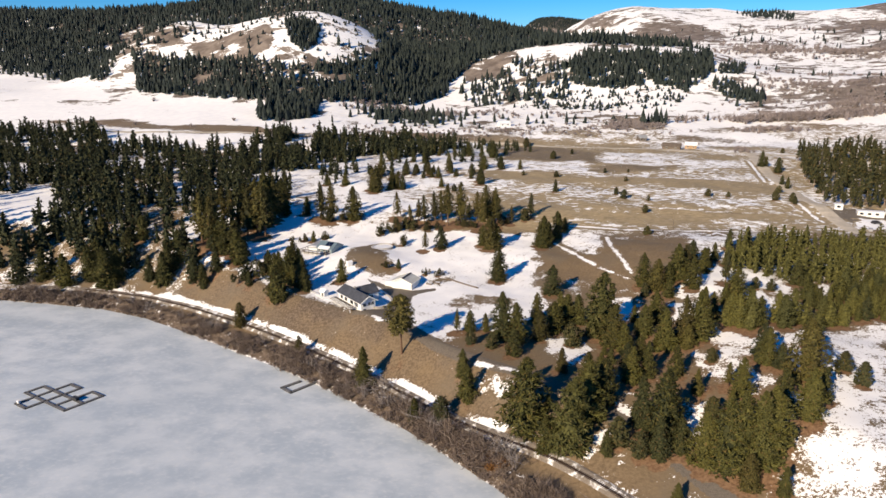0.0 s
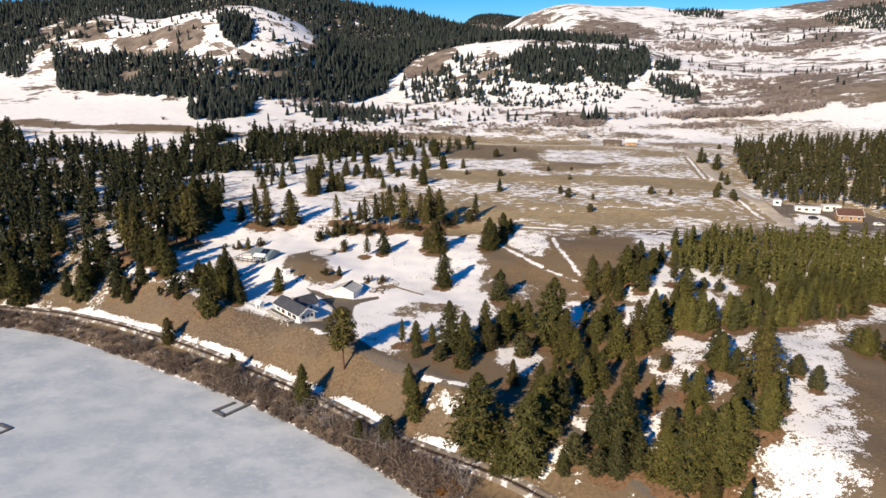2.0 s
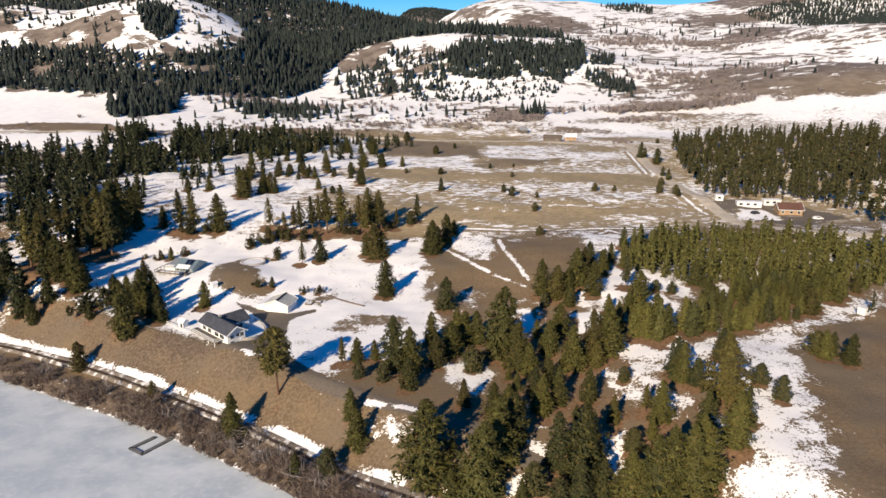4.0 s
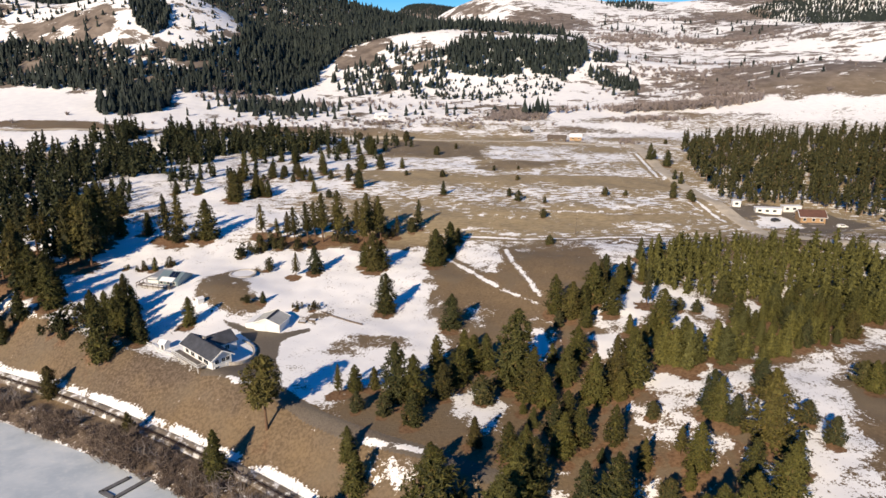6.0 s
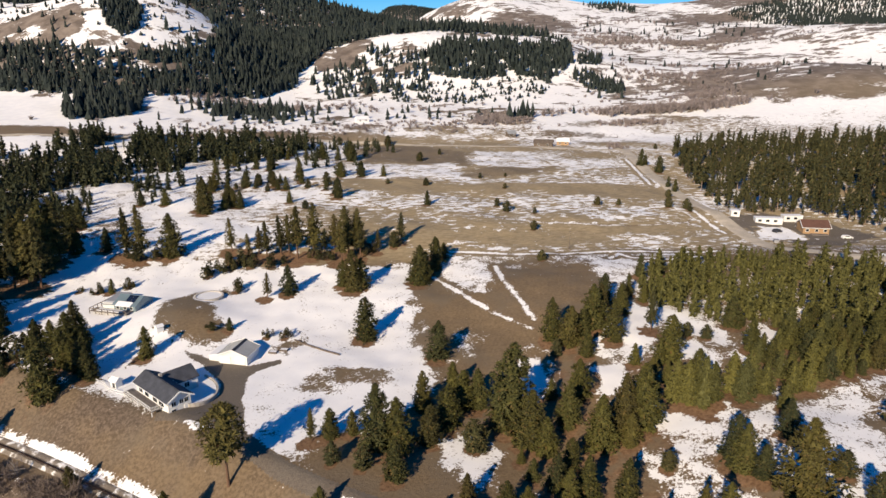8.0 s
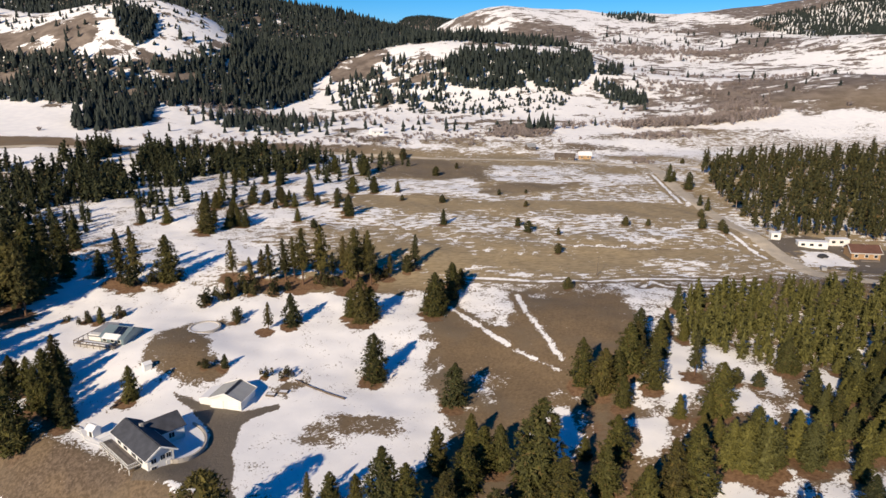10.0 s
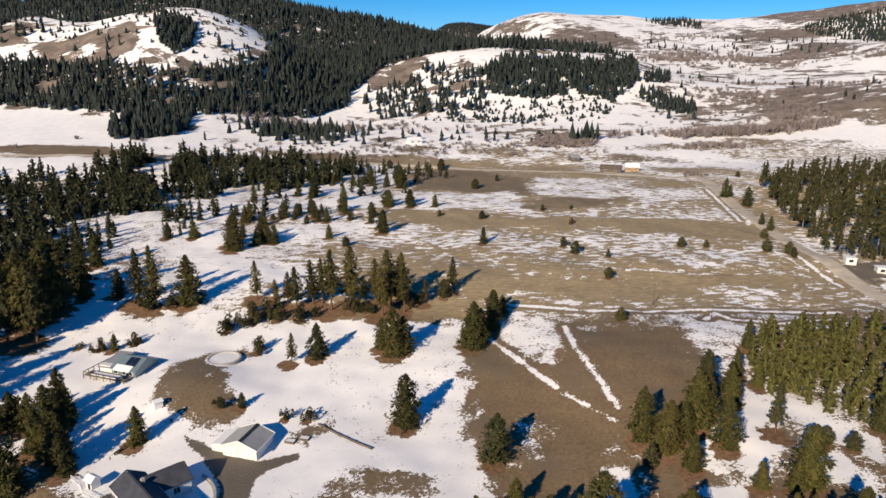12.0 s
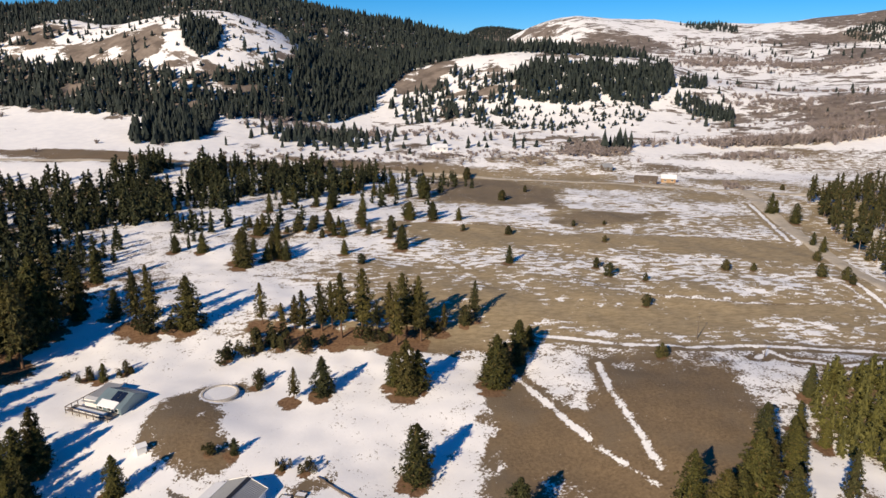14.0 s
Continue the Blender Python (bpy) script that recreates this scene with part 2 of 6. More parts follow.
def line_dist(x, y, pts):
    """Distance to a bent line, and on which side: positive to its left."""
    best = np.full(np.shape(x), 1e9)
    side = np.zeros(np.shape(x))
    for (ax, ay), (bx, by) in zip(pts, pts[1:]):
        dx, dy = bx - ax, by - ay
        t = np.clip(((x - ax) * dx + (y - ay) * dy) / (dx * dx + dy * dy), 0, 1)
        px, py = x - ax - t * dx, y - ay - t * dy
        d = np.hypot(px, py)
        near = d < best
        side = np.where(near, np.sign(dx * py - dy * px), side)
        best = np.where(near, d, best)
    return best, side


def hill(x, y, cx, cy, wx, wy, top, turn=0.0, power=2.0):
    c, s = np.cos(np.radians(turn)), np.sin(np.radians(turn))
    u, v = ((x - cx) * c + (y - cy) * s) / wx, (-(x - cx) * s + (y - cy) * c) / wy
    return top * np.exp(-(u * u + v * v) ** (power / 2))


def lumps(x, y, size, seed):
    """Smooth, uneven ups and downs between about -1 and 1."""
    r = np.random.RandomState(seed)
    out = 0
    for k in range(7):
        a, p = r.uniform(0, 2 * np.pi), r.uniform(0, 2 * np.pi)
        w = 2 * np.pi / (size * r.uniform(0.6, 1.6))
        out = out + np.sin((x * np.cos(a) + y * np.sin(a)) * w + p)
    return out / 3.2


def height(x, y):
    x, y = np.asarray(x, float), np.asarray(y, float)
    near, side = line_dist(x, y, SHORE)
    d = near * side
    # the bench above the lake, stepping up to the field
    top = 12.3 + 4.0 * ramp(235, 290, y) + 6.5 * ramp(285, 345, y) + 2.5 * ramp(340, 450, y) - 2.0 * ramp(450, 540, y)
    top = top + 6.5 * ramp(45, 100, x) * ramp(330, 250, y) + 4.0 * ramp(-60, -130, x) * ramp(330, 240, y)
    top = top + hill(x, y, -33, 268, 16, 13, 2.2) + hill(x, y, 68, 250, 26, 26, 2.0) - hill(x, y, 24, 262, 22, 14, 1.2)
    top = top - 5 * ramp(120, 260, x) * ramp(250, 330, y) * ramp(520, 420, y) * 0.6
    wide = 27 + 29 * ramp(20, 70, x) + 25 * ramp(-70, -140, x)
    low = 2.2 * ramp(-0.5, 5, d) - 4 * ramp(0.5, -8, d)
    z = low + (top - 2.2) * np.clip(0.55 * ramp(9, wide, d) + 0.45 * np.clip((d - 9) / (wide - 9), 0, 1), 0, 1)
    z = z + hill(x, y, -26, 213, 7, 6, 1.3)
    land = ramp(20, 90, d)
    z = z + land * (0.35 * lumps(x, y, 38, 3) + 0.12 * lumps(x, y, 11, 4))
    # the valley behind, and the slope of the meadow beyond the woods
    z = z + 12 * ramp(560, 760, y) * ramp(-200, 0, x)
    z = z + (10 * ramp(520, 600, y) + 26 * ramp(580, 840, y)) * ramp(0, -200, x) - 2.5 * hill(x, y, 150, 590, 260, 25, 1)
    far = ramp(600, 900, y)
    z = z + far * (1.5 * lumps(x, y, 120, 5) + 4 * ramp(800, 1200, y) * lumps(x, y, 260, 6) + 1.2 * ramp(800, 1200, y) * lumps(x, y, 55, 7))
    # hills
    z = z + hill(x, y, -190, 965, 150, 135, 84, 0, 2.6) + hill(x, y, -388, 985, 78, 110, 57, 0, 2.4)
    z = z + hill(x, y, 235, 1010, 235, 165, 60, 0, 2.6)
    z = z + hill(x, y, -225, 1450, 520, 330, 150, -10, 2.6) + hill(x, y, -1050, 1500, 420, 330, 108, 0, 2.2)
    z = z + 140 * ramp(900, 2300, y) * ramp(150, 620, x) + 70 * ramp(800, 1300, y) * ramp(-100, 400, x) * 0.4
    z = z + hill(x, y, 470, 2200, 240, 330, 46) + hill(x, y, 860, 2330, 300, 330, 30) + hill(x, y, 1560, 2000, 380, 420, 56)
    z = z + hill(x, y, 640, 800, 190, 210, 40) + hill(x, y, 1150, 1150, 300, 300, 60)
    z = z + hill(x, y, -1750, 4350, 900, 420, 300) + hill(x, y, 690, 4400, 420, 300, 120) + hill(x, y, 1900, 3900, 800, 500, 60)
    z = z + hill(x, y, -2300, 1500, 900, 1200, 170) + hill(x, y, 2600, 1200, 800, 1500, 200)
    return z


# ---- what covers the ground ----
RAIL = [(-700, 330), (-400, 292), (-260, 284), (-186, 276), (-144, 269), (-109, 255), (-70, 227), (-51, 212), (-31, 195), (-14, 179), (2, 162),
        (13, 152), (23, 143), (33, 132), (41, 122), (66, 84), (95, 30), (110, -40)]
ROAD_SIDE = [(236, 545), (232, 512), (210, 445), (193, 370), (189.5, 325), (184, 292), (196, 279), (210, 266), (235, 258), (300, 250)]
ROAD_BACK = [(-900, 700), (-400, 612), (-199, 603), (-126, 606), (-30, 618), (61, 600), (136, 568), (185, 542), (232, 516), (300, 492), (480, 470), (900, 480)]
DRIVE = [(-19, 243), (-14, 232), (-15, 218), (-14, 207), (-8, 197), (-2, 189), (5, 182), (12, 176), (20, 170), (34, 158), (48, 140), (64, 110), (84, 60)]


def inside(x, y, pts, soft=1.0):
    """How far within an outline, from 0 outside to 1 inside, softened over that many metres."""
    d, _ = line_dist(x, y, pts + pts[:1])
    odd = np.zeros(np.shape(x), bool)
    for (ax, ay), (bx, by) in zip(pts, pts[1:] + pts[:1]):
        if ay != by:
            odd ^= ((ay > y) != (by > y)) & (x < (bx - ax) * (y - ay) / (by - ay) + ax)
    return ramp(-soft, soft, np.where(odd, d, -d))


def blend(old, new_value, weight):
    return old * (1 - weight) + new_value * weight


# outlines with the share of ground that snow covers there
SNOW_BY_THE_WOOD = [
    (0.97, [(32, 194), (37, 195), (36, 187), (41, 186), (44, 194), (43, 186), (38, 179), (35, 173), (34, 178), (33, 185), (31, 180), (30, 184)]),
    (0.95, [(47, 168), (48, 165), (47, 158), (45, 160)]),
    (0.95, [(54, 210), (63, 221), (63, 211), (57, 206)]),
    (0.85, [(81, 224), (92, 238), (101, 241), (109, 247), (94, 220), (87, 211), (82, 218)]),
    (0.9, [(98, 215), (106, 217), (107, 209), (100, 206), (95, 208)]),
    (0.95, [(108, 242), (113, 234), (116, 218), (112, 211), (109, 221), (107, 233)]),
    (0.74, [(76, 189), (83, 191), (88, 186), (95, 184), (93, 179), (83, 176), (74, 181)]),
    (0.92, [(71, 175), (73, 172), (73, 167), (67, 163), (67, 168)]),
]
SNOW_BY_THE_LANE = [
    (0.9, [(77, 175), (81, 173), (77, 168), (73, 161), (69, 159), (74, 167)]),
    (0.9, [(79, 166), (77, 160), (75, 160)]),
    (0.95, [(80, 160), (82, 158), (77, 151), (76, 151)]),
    (0.95, [(76, 209), (81, 207), (74, 199), (73, 199)]),
    (0.95, [(104, 206), (107, 205), (95, 187), (93, 187)]),
    (0.9, [(122, 214), (131, 221), (136, 219), (126, 209), (120, 208)]),
    (0.95, [(112, 207), (118, 207), (112, 200), (109, 200)]),
    (0.9, [(102, 182), (110, 188), (100, 173), (98, 174)]),
]
SNOW_IN_CLEARINGS = [
    (0.95, [(32, 139), (36, 142), (38, 144), (38, 139), (40, 138), (39, 137)]),
    (0.95, [(37, 151), (42, 154), (44, 152), (46, 149), (44, 148), (40, 149)]),
    (0.9, [(61, 152), (65, 151), (60, 144), (58, 140), (58, 144)]),
    (0.9, [(11, 169), (13, 169), (17, 166), (15, 163), (12, 166)]),
    (0.95, [(84, 152), (87, 154), (83, 145), (77, 136), (72, 128), (72, 131), (77, 138)]),
    (0.9, [(54, 210), (61, 223), (64, 216), (63, 211), (57, 206)]),
    (0.9, [(81, 224), (92, 239), (100, 241), (108, 244), (99, 227), (86, 209), (83, 210), (85, 218), (80, 220)]),
    (0.9, [(77, 210), (81, 209), (75, 197), (72, 198)]),
]
SNOW_BEHIND = [
    (0.62, [(53, 306), (69, 299), (68, 277), (59, 274), (52, 290)]),
    (0.52, [(54, 311), (115, 300), (112, 294), (69, 298), (54, 303)]),
    (0.60, [(108, 296), (122, 292), (124, 281), (109, 250), (95, 246), (101, 268), (106, 283)]),
    (0.40, [(46, 249), (52, 247), (54, 239), (49, 228), (44, 231), (39, 226), (40, 234)]),
    (0.66, [(50, 299), (64, 298), (72, 285), (62, 269), (56, 274), (52, 285)]),
]
SNOW_PATCHES = SNOW_BEHIND + SNOW_BY_THE_WOOD + SNOW_BY_THE_LANE + SNOW_IN_CLEARINGS
BARE_PATCHES = [
    (0.06, [(1, 192), (8, 198), (21, 202), (32, 209), (39, 229), (51, 226), (58, 193), (71, 231), (78, 227), (74, 184), (83, 165), (89, 156), (81, 142), (49, 155), (19, 163), (6, 170), (2, 182)]),
    (0.03, [(-40, 269), (-39, 281), (-31, 287), (-20, 291), (-25, 274), (-21, 263), (-18, 254), (-24, 252), (-32, 257), (-38, 262)]),
    (0.34, [(2, 223), (4, 230), (14, 233), (26, 229), (26, 222), (13, 222), (8, 218)]),
    (0.03, [(40, 276), (49, 286), (62, 266), (74, 284), (88, 284), (106, 277), (92, 244), (76, 226), (64, 232), (58, 212), (50, 222), (39, 228), (35, 239)]),
    (0.06, [(-23, 312), (40, 318), (48, 304), (30, 302), (14, 304), (-8, 307), (-20, 306)]),
    (0.1, [(-5, 247), (2, 252), (3, 249), (-2, 245)]),
]
# packed snow left in wheel ruts: half width, line
FORK_TRACKS = [
    (0.6, [(48, 292), (52, 279), (57, 263), (60, 254), (64, 246)]),
    (0.35, [(64, 246), (68, 238)]),
    (0.58, [(72, 291), (70, 275), (70, 259), (70, 251), (70, 243)]),
    (0.35, [(69, 365), (80, 353), (90, 342), (106, 335), (129, 327), (154, 326), (169, 328), (176, 332), (177, 337), (176, 356)]),
    (0.4, [(-11, 450), (61, 430), (86, 420), (121, 410), (185, 402)]),
    (0.7, [(58, 310), (68, 307), (84, 301), (101, 297), (118, 297), (161, 289)]),
    (0.6, [(115, 288), (121, 293), (123, 287), (135, 279), (156, 284)]),
    (0.8, [(214, 476), (203, 439), (191, 401)]),
    (0.7, [(182, 343), (181, 329), (180, 314)]),
    (0.4, [(-63, 367), (-37, 362), (-14, 361), (12, 352)]),
]
WHITE_TRACKS = FORK_TRACKS + [
    (0.8, [(9, 177), (20, 170)]),
    (1.0, [(-32, 247), (-42, 262), (-44, 276), (-36, 289), (-20, 297), (-8, 300)]),
]
# bands of the field: share of snow, share of dark weeds, outline
FIELD_BANDS = [
    (0.6, 0, [(102, 490), (127, 535), (162, 527), (188, 502), (210, 482), (207, 449), (187, 408), (146, 405), (147, 421), (167, 453), (132, 458), (106, 466)]),
    (0.07, 0.5, [(101, 452), (136, 453), (159, 450), (141, 434), (110, 427), (95, 429)]),
    (0.46, 0, [(87, 421), (98, 424), (142, 429), (166, 450), (202, 442), (189, 409), (146, 405), (85, 416)]),
    (0.05, 0.55, [(45, 560), (72, 590), (98, 575), (120, 528), (106, 465), (80, 477), (65, 483), (43, 502)]),
    (0.66, 0, [(-26, 489), (-2, 511), (38, 495), (64, 473), (99, 476), (94, 423), (61, 430), (17, 442), (-17, 459)]),
    (0.03, 0, [(-23, 453), (17, 439), (60, 427), (95, 413), (146, 403), (184, 400), (187, 382), (169, 369), (127, 389), (91, 395), (57, 402), (17, 415), (-19, 417)]),
    (0.52, 0, [(-8, 408), (22, 403), (55, 392), (87, 382), (100, 376), (149, 382), (155, 369), (142, 357), (168, 357), (160, 329), (139, 338), (106, 346), (98, 355), (73, 359), (46, 373), (-7, 383)]),
    (0.33, 0, [(-2, 382), (46, 373), (72, 358), (105, 345), (135, 335), (163, 328), (113, 327), (73, 326), (58, 352), (16, 361)]),
    (0.04, 0, [(41, 330), (57, 346), (73, 325), (113, 326), (165, 327), (170, 319), (131, 311), (102, 309), (69, 312), (47, 318)]),
    (0.5, 0, [(131, 312), (147, 315), (158, 304), (150, 297), (126, 298)]),
    (0.5, 0, [(62, 317), (81, 314), (89, 306), (62, 311)]),
    (0.1, 0, [(-50, 372), (-23, 366), (3, 359), (40, 344), (35, 333), (4, 346), (-33, 352)]),
]


BALD_HILL = [(-570, 1251), (-535, 1286), (-331, 971), (-304, 956), (-274, 952), (-207, 937), (-166, 951), (-147, 1203), (-83, 934), (-97, 886), (-146, 837), (-176, 823), (-230, 840), (-261, 852), (-329, 882), (-369, 895), (-394, 901)]
# snow on the far hills and the meadow: share, outline
FAR_COVER = [
    (0.97, [(-720, 1100), (-612, 1045), (-530, 962), (-404, 818), (-445, 704), (-700, 760)]),
    (0.96, [(-339, 781), (-255, 756), (-185, 735), (-161, 659), (-187, 631), (-231, 642), (-273, 646)]),
    (0.7, BALD_HILL),
    (0.05, [(-302, 888), (-283, 919), (-250, 912), (-220, 894), (-207, 861), (-209, 847), (-246, 858), (-286, 875)]),
    (0.1, [(-402, 918), (-559, 1245), (-540, 1277), (-357, 958), (-356, 923), (-359, 900), (-375, 895)]),
    (0.05, [(26, 950), (41, 987), (79, 1020), (100, 980), (97, 949), (84, 918), (52, 927)]),
    (0.1, [(456, 1771), (532, 1846), (655, 1826), (676, 1700), (591, 1479), (504, 1546)]),
    (0.1, [(906, 1724), (1043, 1841), (1174, 1770), (1151, 1694), (930, 1602)]),
    (0.1, [(900, 1489), (1111, 1583), (859, 1238), (873, 1392)]),
    (0.1, [(505, 885), (569, 931), (559, 830), (473, 712), (441, 771)]),
    (0.1, [(204, 1363), (417, 2209), (497, 2055), (490, 1904), (432, 1966), (381, 2190)]),
    (0.24, [(517, 817), (610, 829), (920, 1007), (581, 645), (517, 660), (484, 703), (478, 745)]),
    (0.5, [(385, 848), (478, 895), (455, 786), (411, 724), (368, 797)]),
    (0.5, [(293, 637), (388, 652), (494, 549), (448, 501), (352, 552), (301, 600)]),
    (0.12, [(1149, 1921), (1294, 1845), (1500, 1900), (1600, 2200), (1200, 2200)]),
]


FIR_BELTS = [[(-392, 895), (-329, 880), (-261, 850), (-223, 836), (-176, 820), (-136, 841), (-94, 885), (-77, 935), (-34, 1109), (29, 1084), (34, 973), (13, 922), (-6, 854), (-33, 811), (-84, 779), (-129, 745), (-131, 686), (-162, 670), (-184, 741), (-228, 748), (-281, 761), (-344, 789)],
             [(-60, 960), (-150, 1120), (-300, 1180), (-1000, 1250), (-1000, 1500), (-200, 1560), (40, 1500), (160, 1420), (270, 1240), (400, 1120), (330, 1020), (164, 1020), (88, 1030), (39, 990), (0, 900)]]


def cover_of(x, y):
    """Snow, needle litter, gravel, scrub and streakiness for points of the ground."""
    near, side = line_dist(x, y, SHORE)
    d = near * side
    # ragged edges: the outlines below are bent a little here and much in the distance
    away = ramp(550, 800, y)
    x0, y0 = x, y
    x, y = (x + 1.5 * lumps(x, y, 9, 61) + 0.7 * lumps(x, y, 3.6, 62) + away * (14 * lumps(x, y, 75, 63) + 8 * lumps(x, y, 30, 64)),
            y + 1.5 * lumps(x, y, 10, 65) + 0.7 * lumps(x, y, 3.8, 66) + away * (18 * lumps(x, y, 85, 67) + 9 * lumps(x, y, 33, 68)))
    one = np.ones(np.shape(x))
    big = lumps(x, y, 55, 21)
    # the bench: snow on the house side, patches between the trees on the other
    snow = blend(0.86 + 0.08 * big + 0.05 * lumps(x, y, 16, 73), 0.38 + 0.16 * big, ramp(28, 52, x) * ramp(318, 300, y))
    snow = blend(snow, 0.55 + 0.22 * big, ramp(-70, -105, x) * ramp(310, 290, y))
    streak = 0 * one
    # the field, band after band
    f = ramp(300, 318, y + 0.1 * x) * ramp(-70, 20, x - 0.25 * (y - 330))
    yy = y + 0.17 * (x - 75) + 5 * lumps(x, y, 45, 51) + 2.5 * lumps(x, y, 17, 52)
    band = 0.33 + 0.08 * lumps(x, y, 24, 53) - 0.12 * ramp(530, 548, yy)
    snow = blend(snow, band + 0.05 * big, f)
    streak = blend(streak, 0.85, f)
    weeds = 0 * one
    bx, by = x + 2.5 * lumps(x, y, 16, 54), y + 4 * lumps(x, y, 30, 55)
    for c, w, pts in FIELD_BANDS:
        k = inside(bx, by, pts, 5)
        snow, weeds = blend(snow, c + 0.1 * lumps(x, y, 20, 56) * (c > 0.2), k), blend(weeds, w, k)
    left = ramp(315, 335, y) * ramp(40, -40, x - 0.2 * (y - 330))
    snow = blend(snow, 0.64 + 0.14 * big, left * ramp(580, 520, y))
    snow = blend(snow, 0.50 + 0.2 * big, ramp(-90, -130, x) * ramp(600, 540, y) * ramp(260, 300, y))
    for c, pts in [(0.9, [(-294, 600), (-226, 588), (-170, 588), (-168, 553), (-272, 556)]), (0.9, [(-330, 478), (-270, 478), (-250, 436), (-300, 436)]),
                   (0.9, [(-250, 492), (-204, 513), (-190, 433)]), (0.93, [(-250, 366), (-225, 394), (-190, 328), (-215, 315)])]:
        snow = blend(snow, c, inside(x, y, pts, 6))
    # woods beyond the side road
    snow = blend(snow, 0.42 + 0.25 * big, ramp(188, 200, x + 0.12 * (y - 330)) * ramp(300, 330, y) * ramp(640, 560, y))
    # beyond the road: snowy valley, meadow and hills with bare flanks
    far = ramp(590, 640, y + 0.25 * (x - 100))
    wide = lumps(x, y, 240, 31)
    snow = blend(snow, 0.77 - 0.1 * ramp(300, 500, x) + 0.16 * wide + 0.12 * lumps(x, y, 95, 32) + 0.12 * lumps(x, y, 38, 33), far)
    streak = blend(streak, 0.55, far * ramp(100, 300, x))
    rough = 0.16 * lumps(x, y, 70, 41) + 0.12 * lumps(x, y, 27, 42)
    for c, cx, cy, wx, wy, t in [(0.18, 60, 612, 130, 12, -14), (0.2, -60, 612, 190, 10, 3), (0.1, -255, 634, 130, 15, -12),
                                 (0.35, 470, 760, 90, 20, 0), (0.3, 400, 690, 60, 12, 0), (0.45, 820, 1330, 160, 30, 0), (0.25, 190, 720, 60, 8, 0),
                                 (0.45, 560, 1150, 110, 25, 20), (0.5, 330, 640, 110, 18, -5), (0.55, 150, 628, 130, 22, -12)]:
        w = hill(x, y, cx, cy, wx, wy, 1.0, t, 4)
        snow = blend(snow, c + rough, np.clip(w * 1.5, 0, 1))
    for c, pts in FAR_COVER:
        snow = blend(snow, c + (c < 0.5) * 0.5 * rough, inside(x, y, pts, 8))
    snow = blend(snow, 0.1, ramp(3300, 3600, y))
    for pts in FIR_BELTS:
        snow = blend(snow, 0.30, inside(x, y, pts, 8))
    # speckled slope above the yard, and the snowy farmyard
    snow = blend(snow, 0.76, ramp(-4, 6, x) * ramp(46, 36, x) * ramp(238, 246, y) * ramp(304, 290, y))
    snow = blend(snow, 0.9, inside(x, y, [(196, 318), (214, 319), (212, 304), (199, 300), (193, 306)], 2))
    snow = blend(snow, 0.6, inside(x, y, [(222, 304), (234, 312), (240, 300), (226, 292)], 3))
    # the bluff below the house is bare, and so are the shore and the rails
    bluff = ramp(4, 7, d) * ramp(32, 24, d - 26 * ramp(20, 70, x)) * ramp(-120, -95, x)
    snow = blend(snow, 0.05 + 0.22 * ramp(25, 60, x) + 0.1 * ramp(25, 60, x) * big, bluff)
    snow = blend(snow, 0.42 + 0.25 * big, ramp(3, 8, d) * ramp(48, 35, d) * ramp(-100, -130, x))
    r, r_side = line_dist(x0, y0, RAIL)
    snow = blend(snow, 0.22, ramp(8, 4, d) * ramp(-2, 1, d))
    snow = blend(snow, 0.74 - 0.25 * lumps(x, y, 30, 8), ramp(4.1, 3.0, r) * (r_side > 0) * ramp(50, 20, x))
    gravel = ramp(2.3, 1.6, r) * 0.5
    for c, pts in BARE_PATCHES:
        snow = blend(snow, c, inside(x, y, pts, 4.2))
    for c, pts in SNOW_PATCHES:
        snow = blend(snow, c, inside(x, y, pts, 4.0))
    # the open strip beside the wood, breaking up towards the bare slope
    snow = blend(snow, 0.04, inside(x, y, [(122, 182), (151, 190), (190, 200), (210, 150), (120, 60), (80, 100), (90, 120), (103, 142), (113, 160)], 6))
    snow = blend(snow, 0.70, inside(x, y, [(102, 178), (120, 183), (135, 187), (158, 194), (156, 190), (131, 181), (119, 168), (107, 146), (94, 128), (86, 112), (66, 112), (76, 129), (88, 150)], 6.5))
    # pool ring
    p = np.hypot(x0 + 26.4, (y0 - 283.5) * 0.9)
    snow = blend(snow, 0.99, ramp(5.2, 4.6, p))
    # the drive and its yard
    dr, _ = line_dist(x0, y0, DRIVE)
    pad = inside(x0, y0, [(-29.3, 249.4), (-26, 247), (-21.2, 243.3), (-11.5, 237.8), (-3.4, 240.3), (-3.2, 237.9), (-9.5, 234.1), (-11.6, 231.3), (-11.5, 223.2), (-12.5, 219.4), (-11.2, 214.2), (-11, 206), (-20, 207), (-26, 211), (-31, 213.5), (-31, 217), (-27.7, 217.3), (-23.5, 219), (-19.9, 220.8), (-17.4, 223), (-18.1, 230.1), (-23.2, 240.4), (-29.1, 248)], 0.8)
    pave = np.maximum(ramp(2.6, 1.9, dr), pad)
    snow, gravel = blend(snow, 0.0, pave), np.maximum(gravel, pave)
    ps = inside(x, y, [(-26, 211), (-19, 209), (-18, 206), (-22, 208)], 0.5)
    snow, gravel = blend(snow, 0.97, ps), gravel * (1 - ps)
    yard = inside(x, y, [(188, 332), (214, 340), (236, 326), (246, 300), (215, 288), (196, 296)], 3) * (1 - inside(x, y, [(196, 318), (214, 319), (212, 304), (199, 300), (193, 306)], 2))
    snow, gravel = blend(snow, 0.12, yard), np.maximum(gravel, 0.75 * yard)
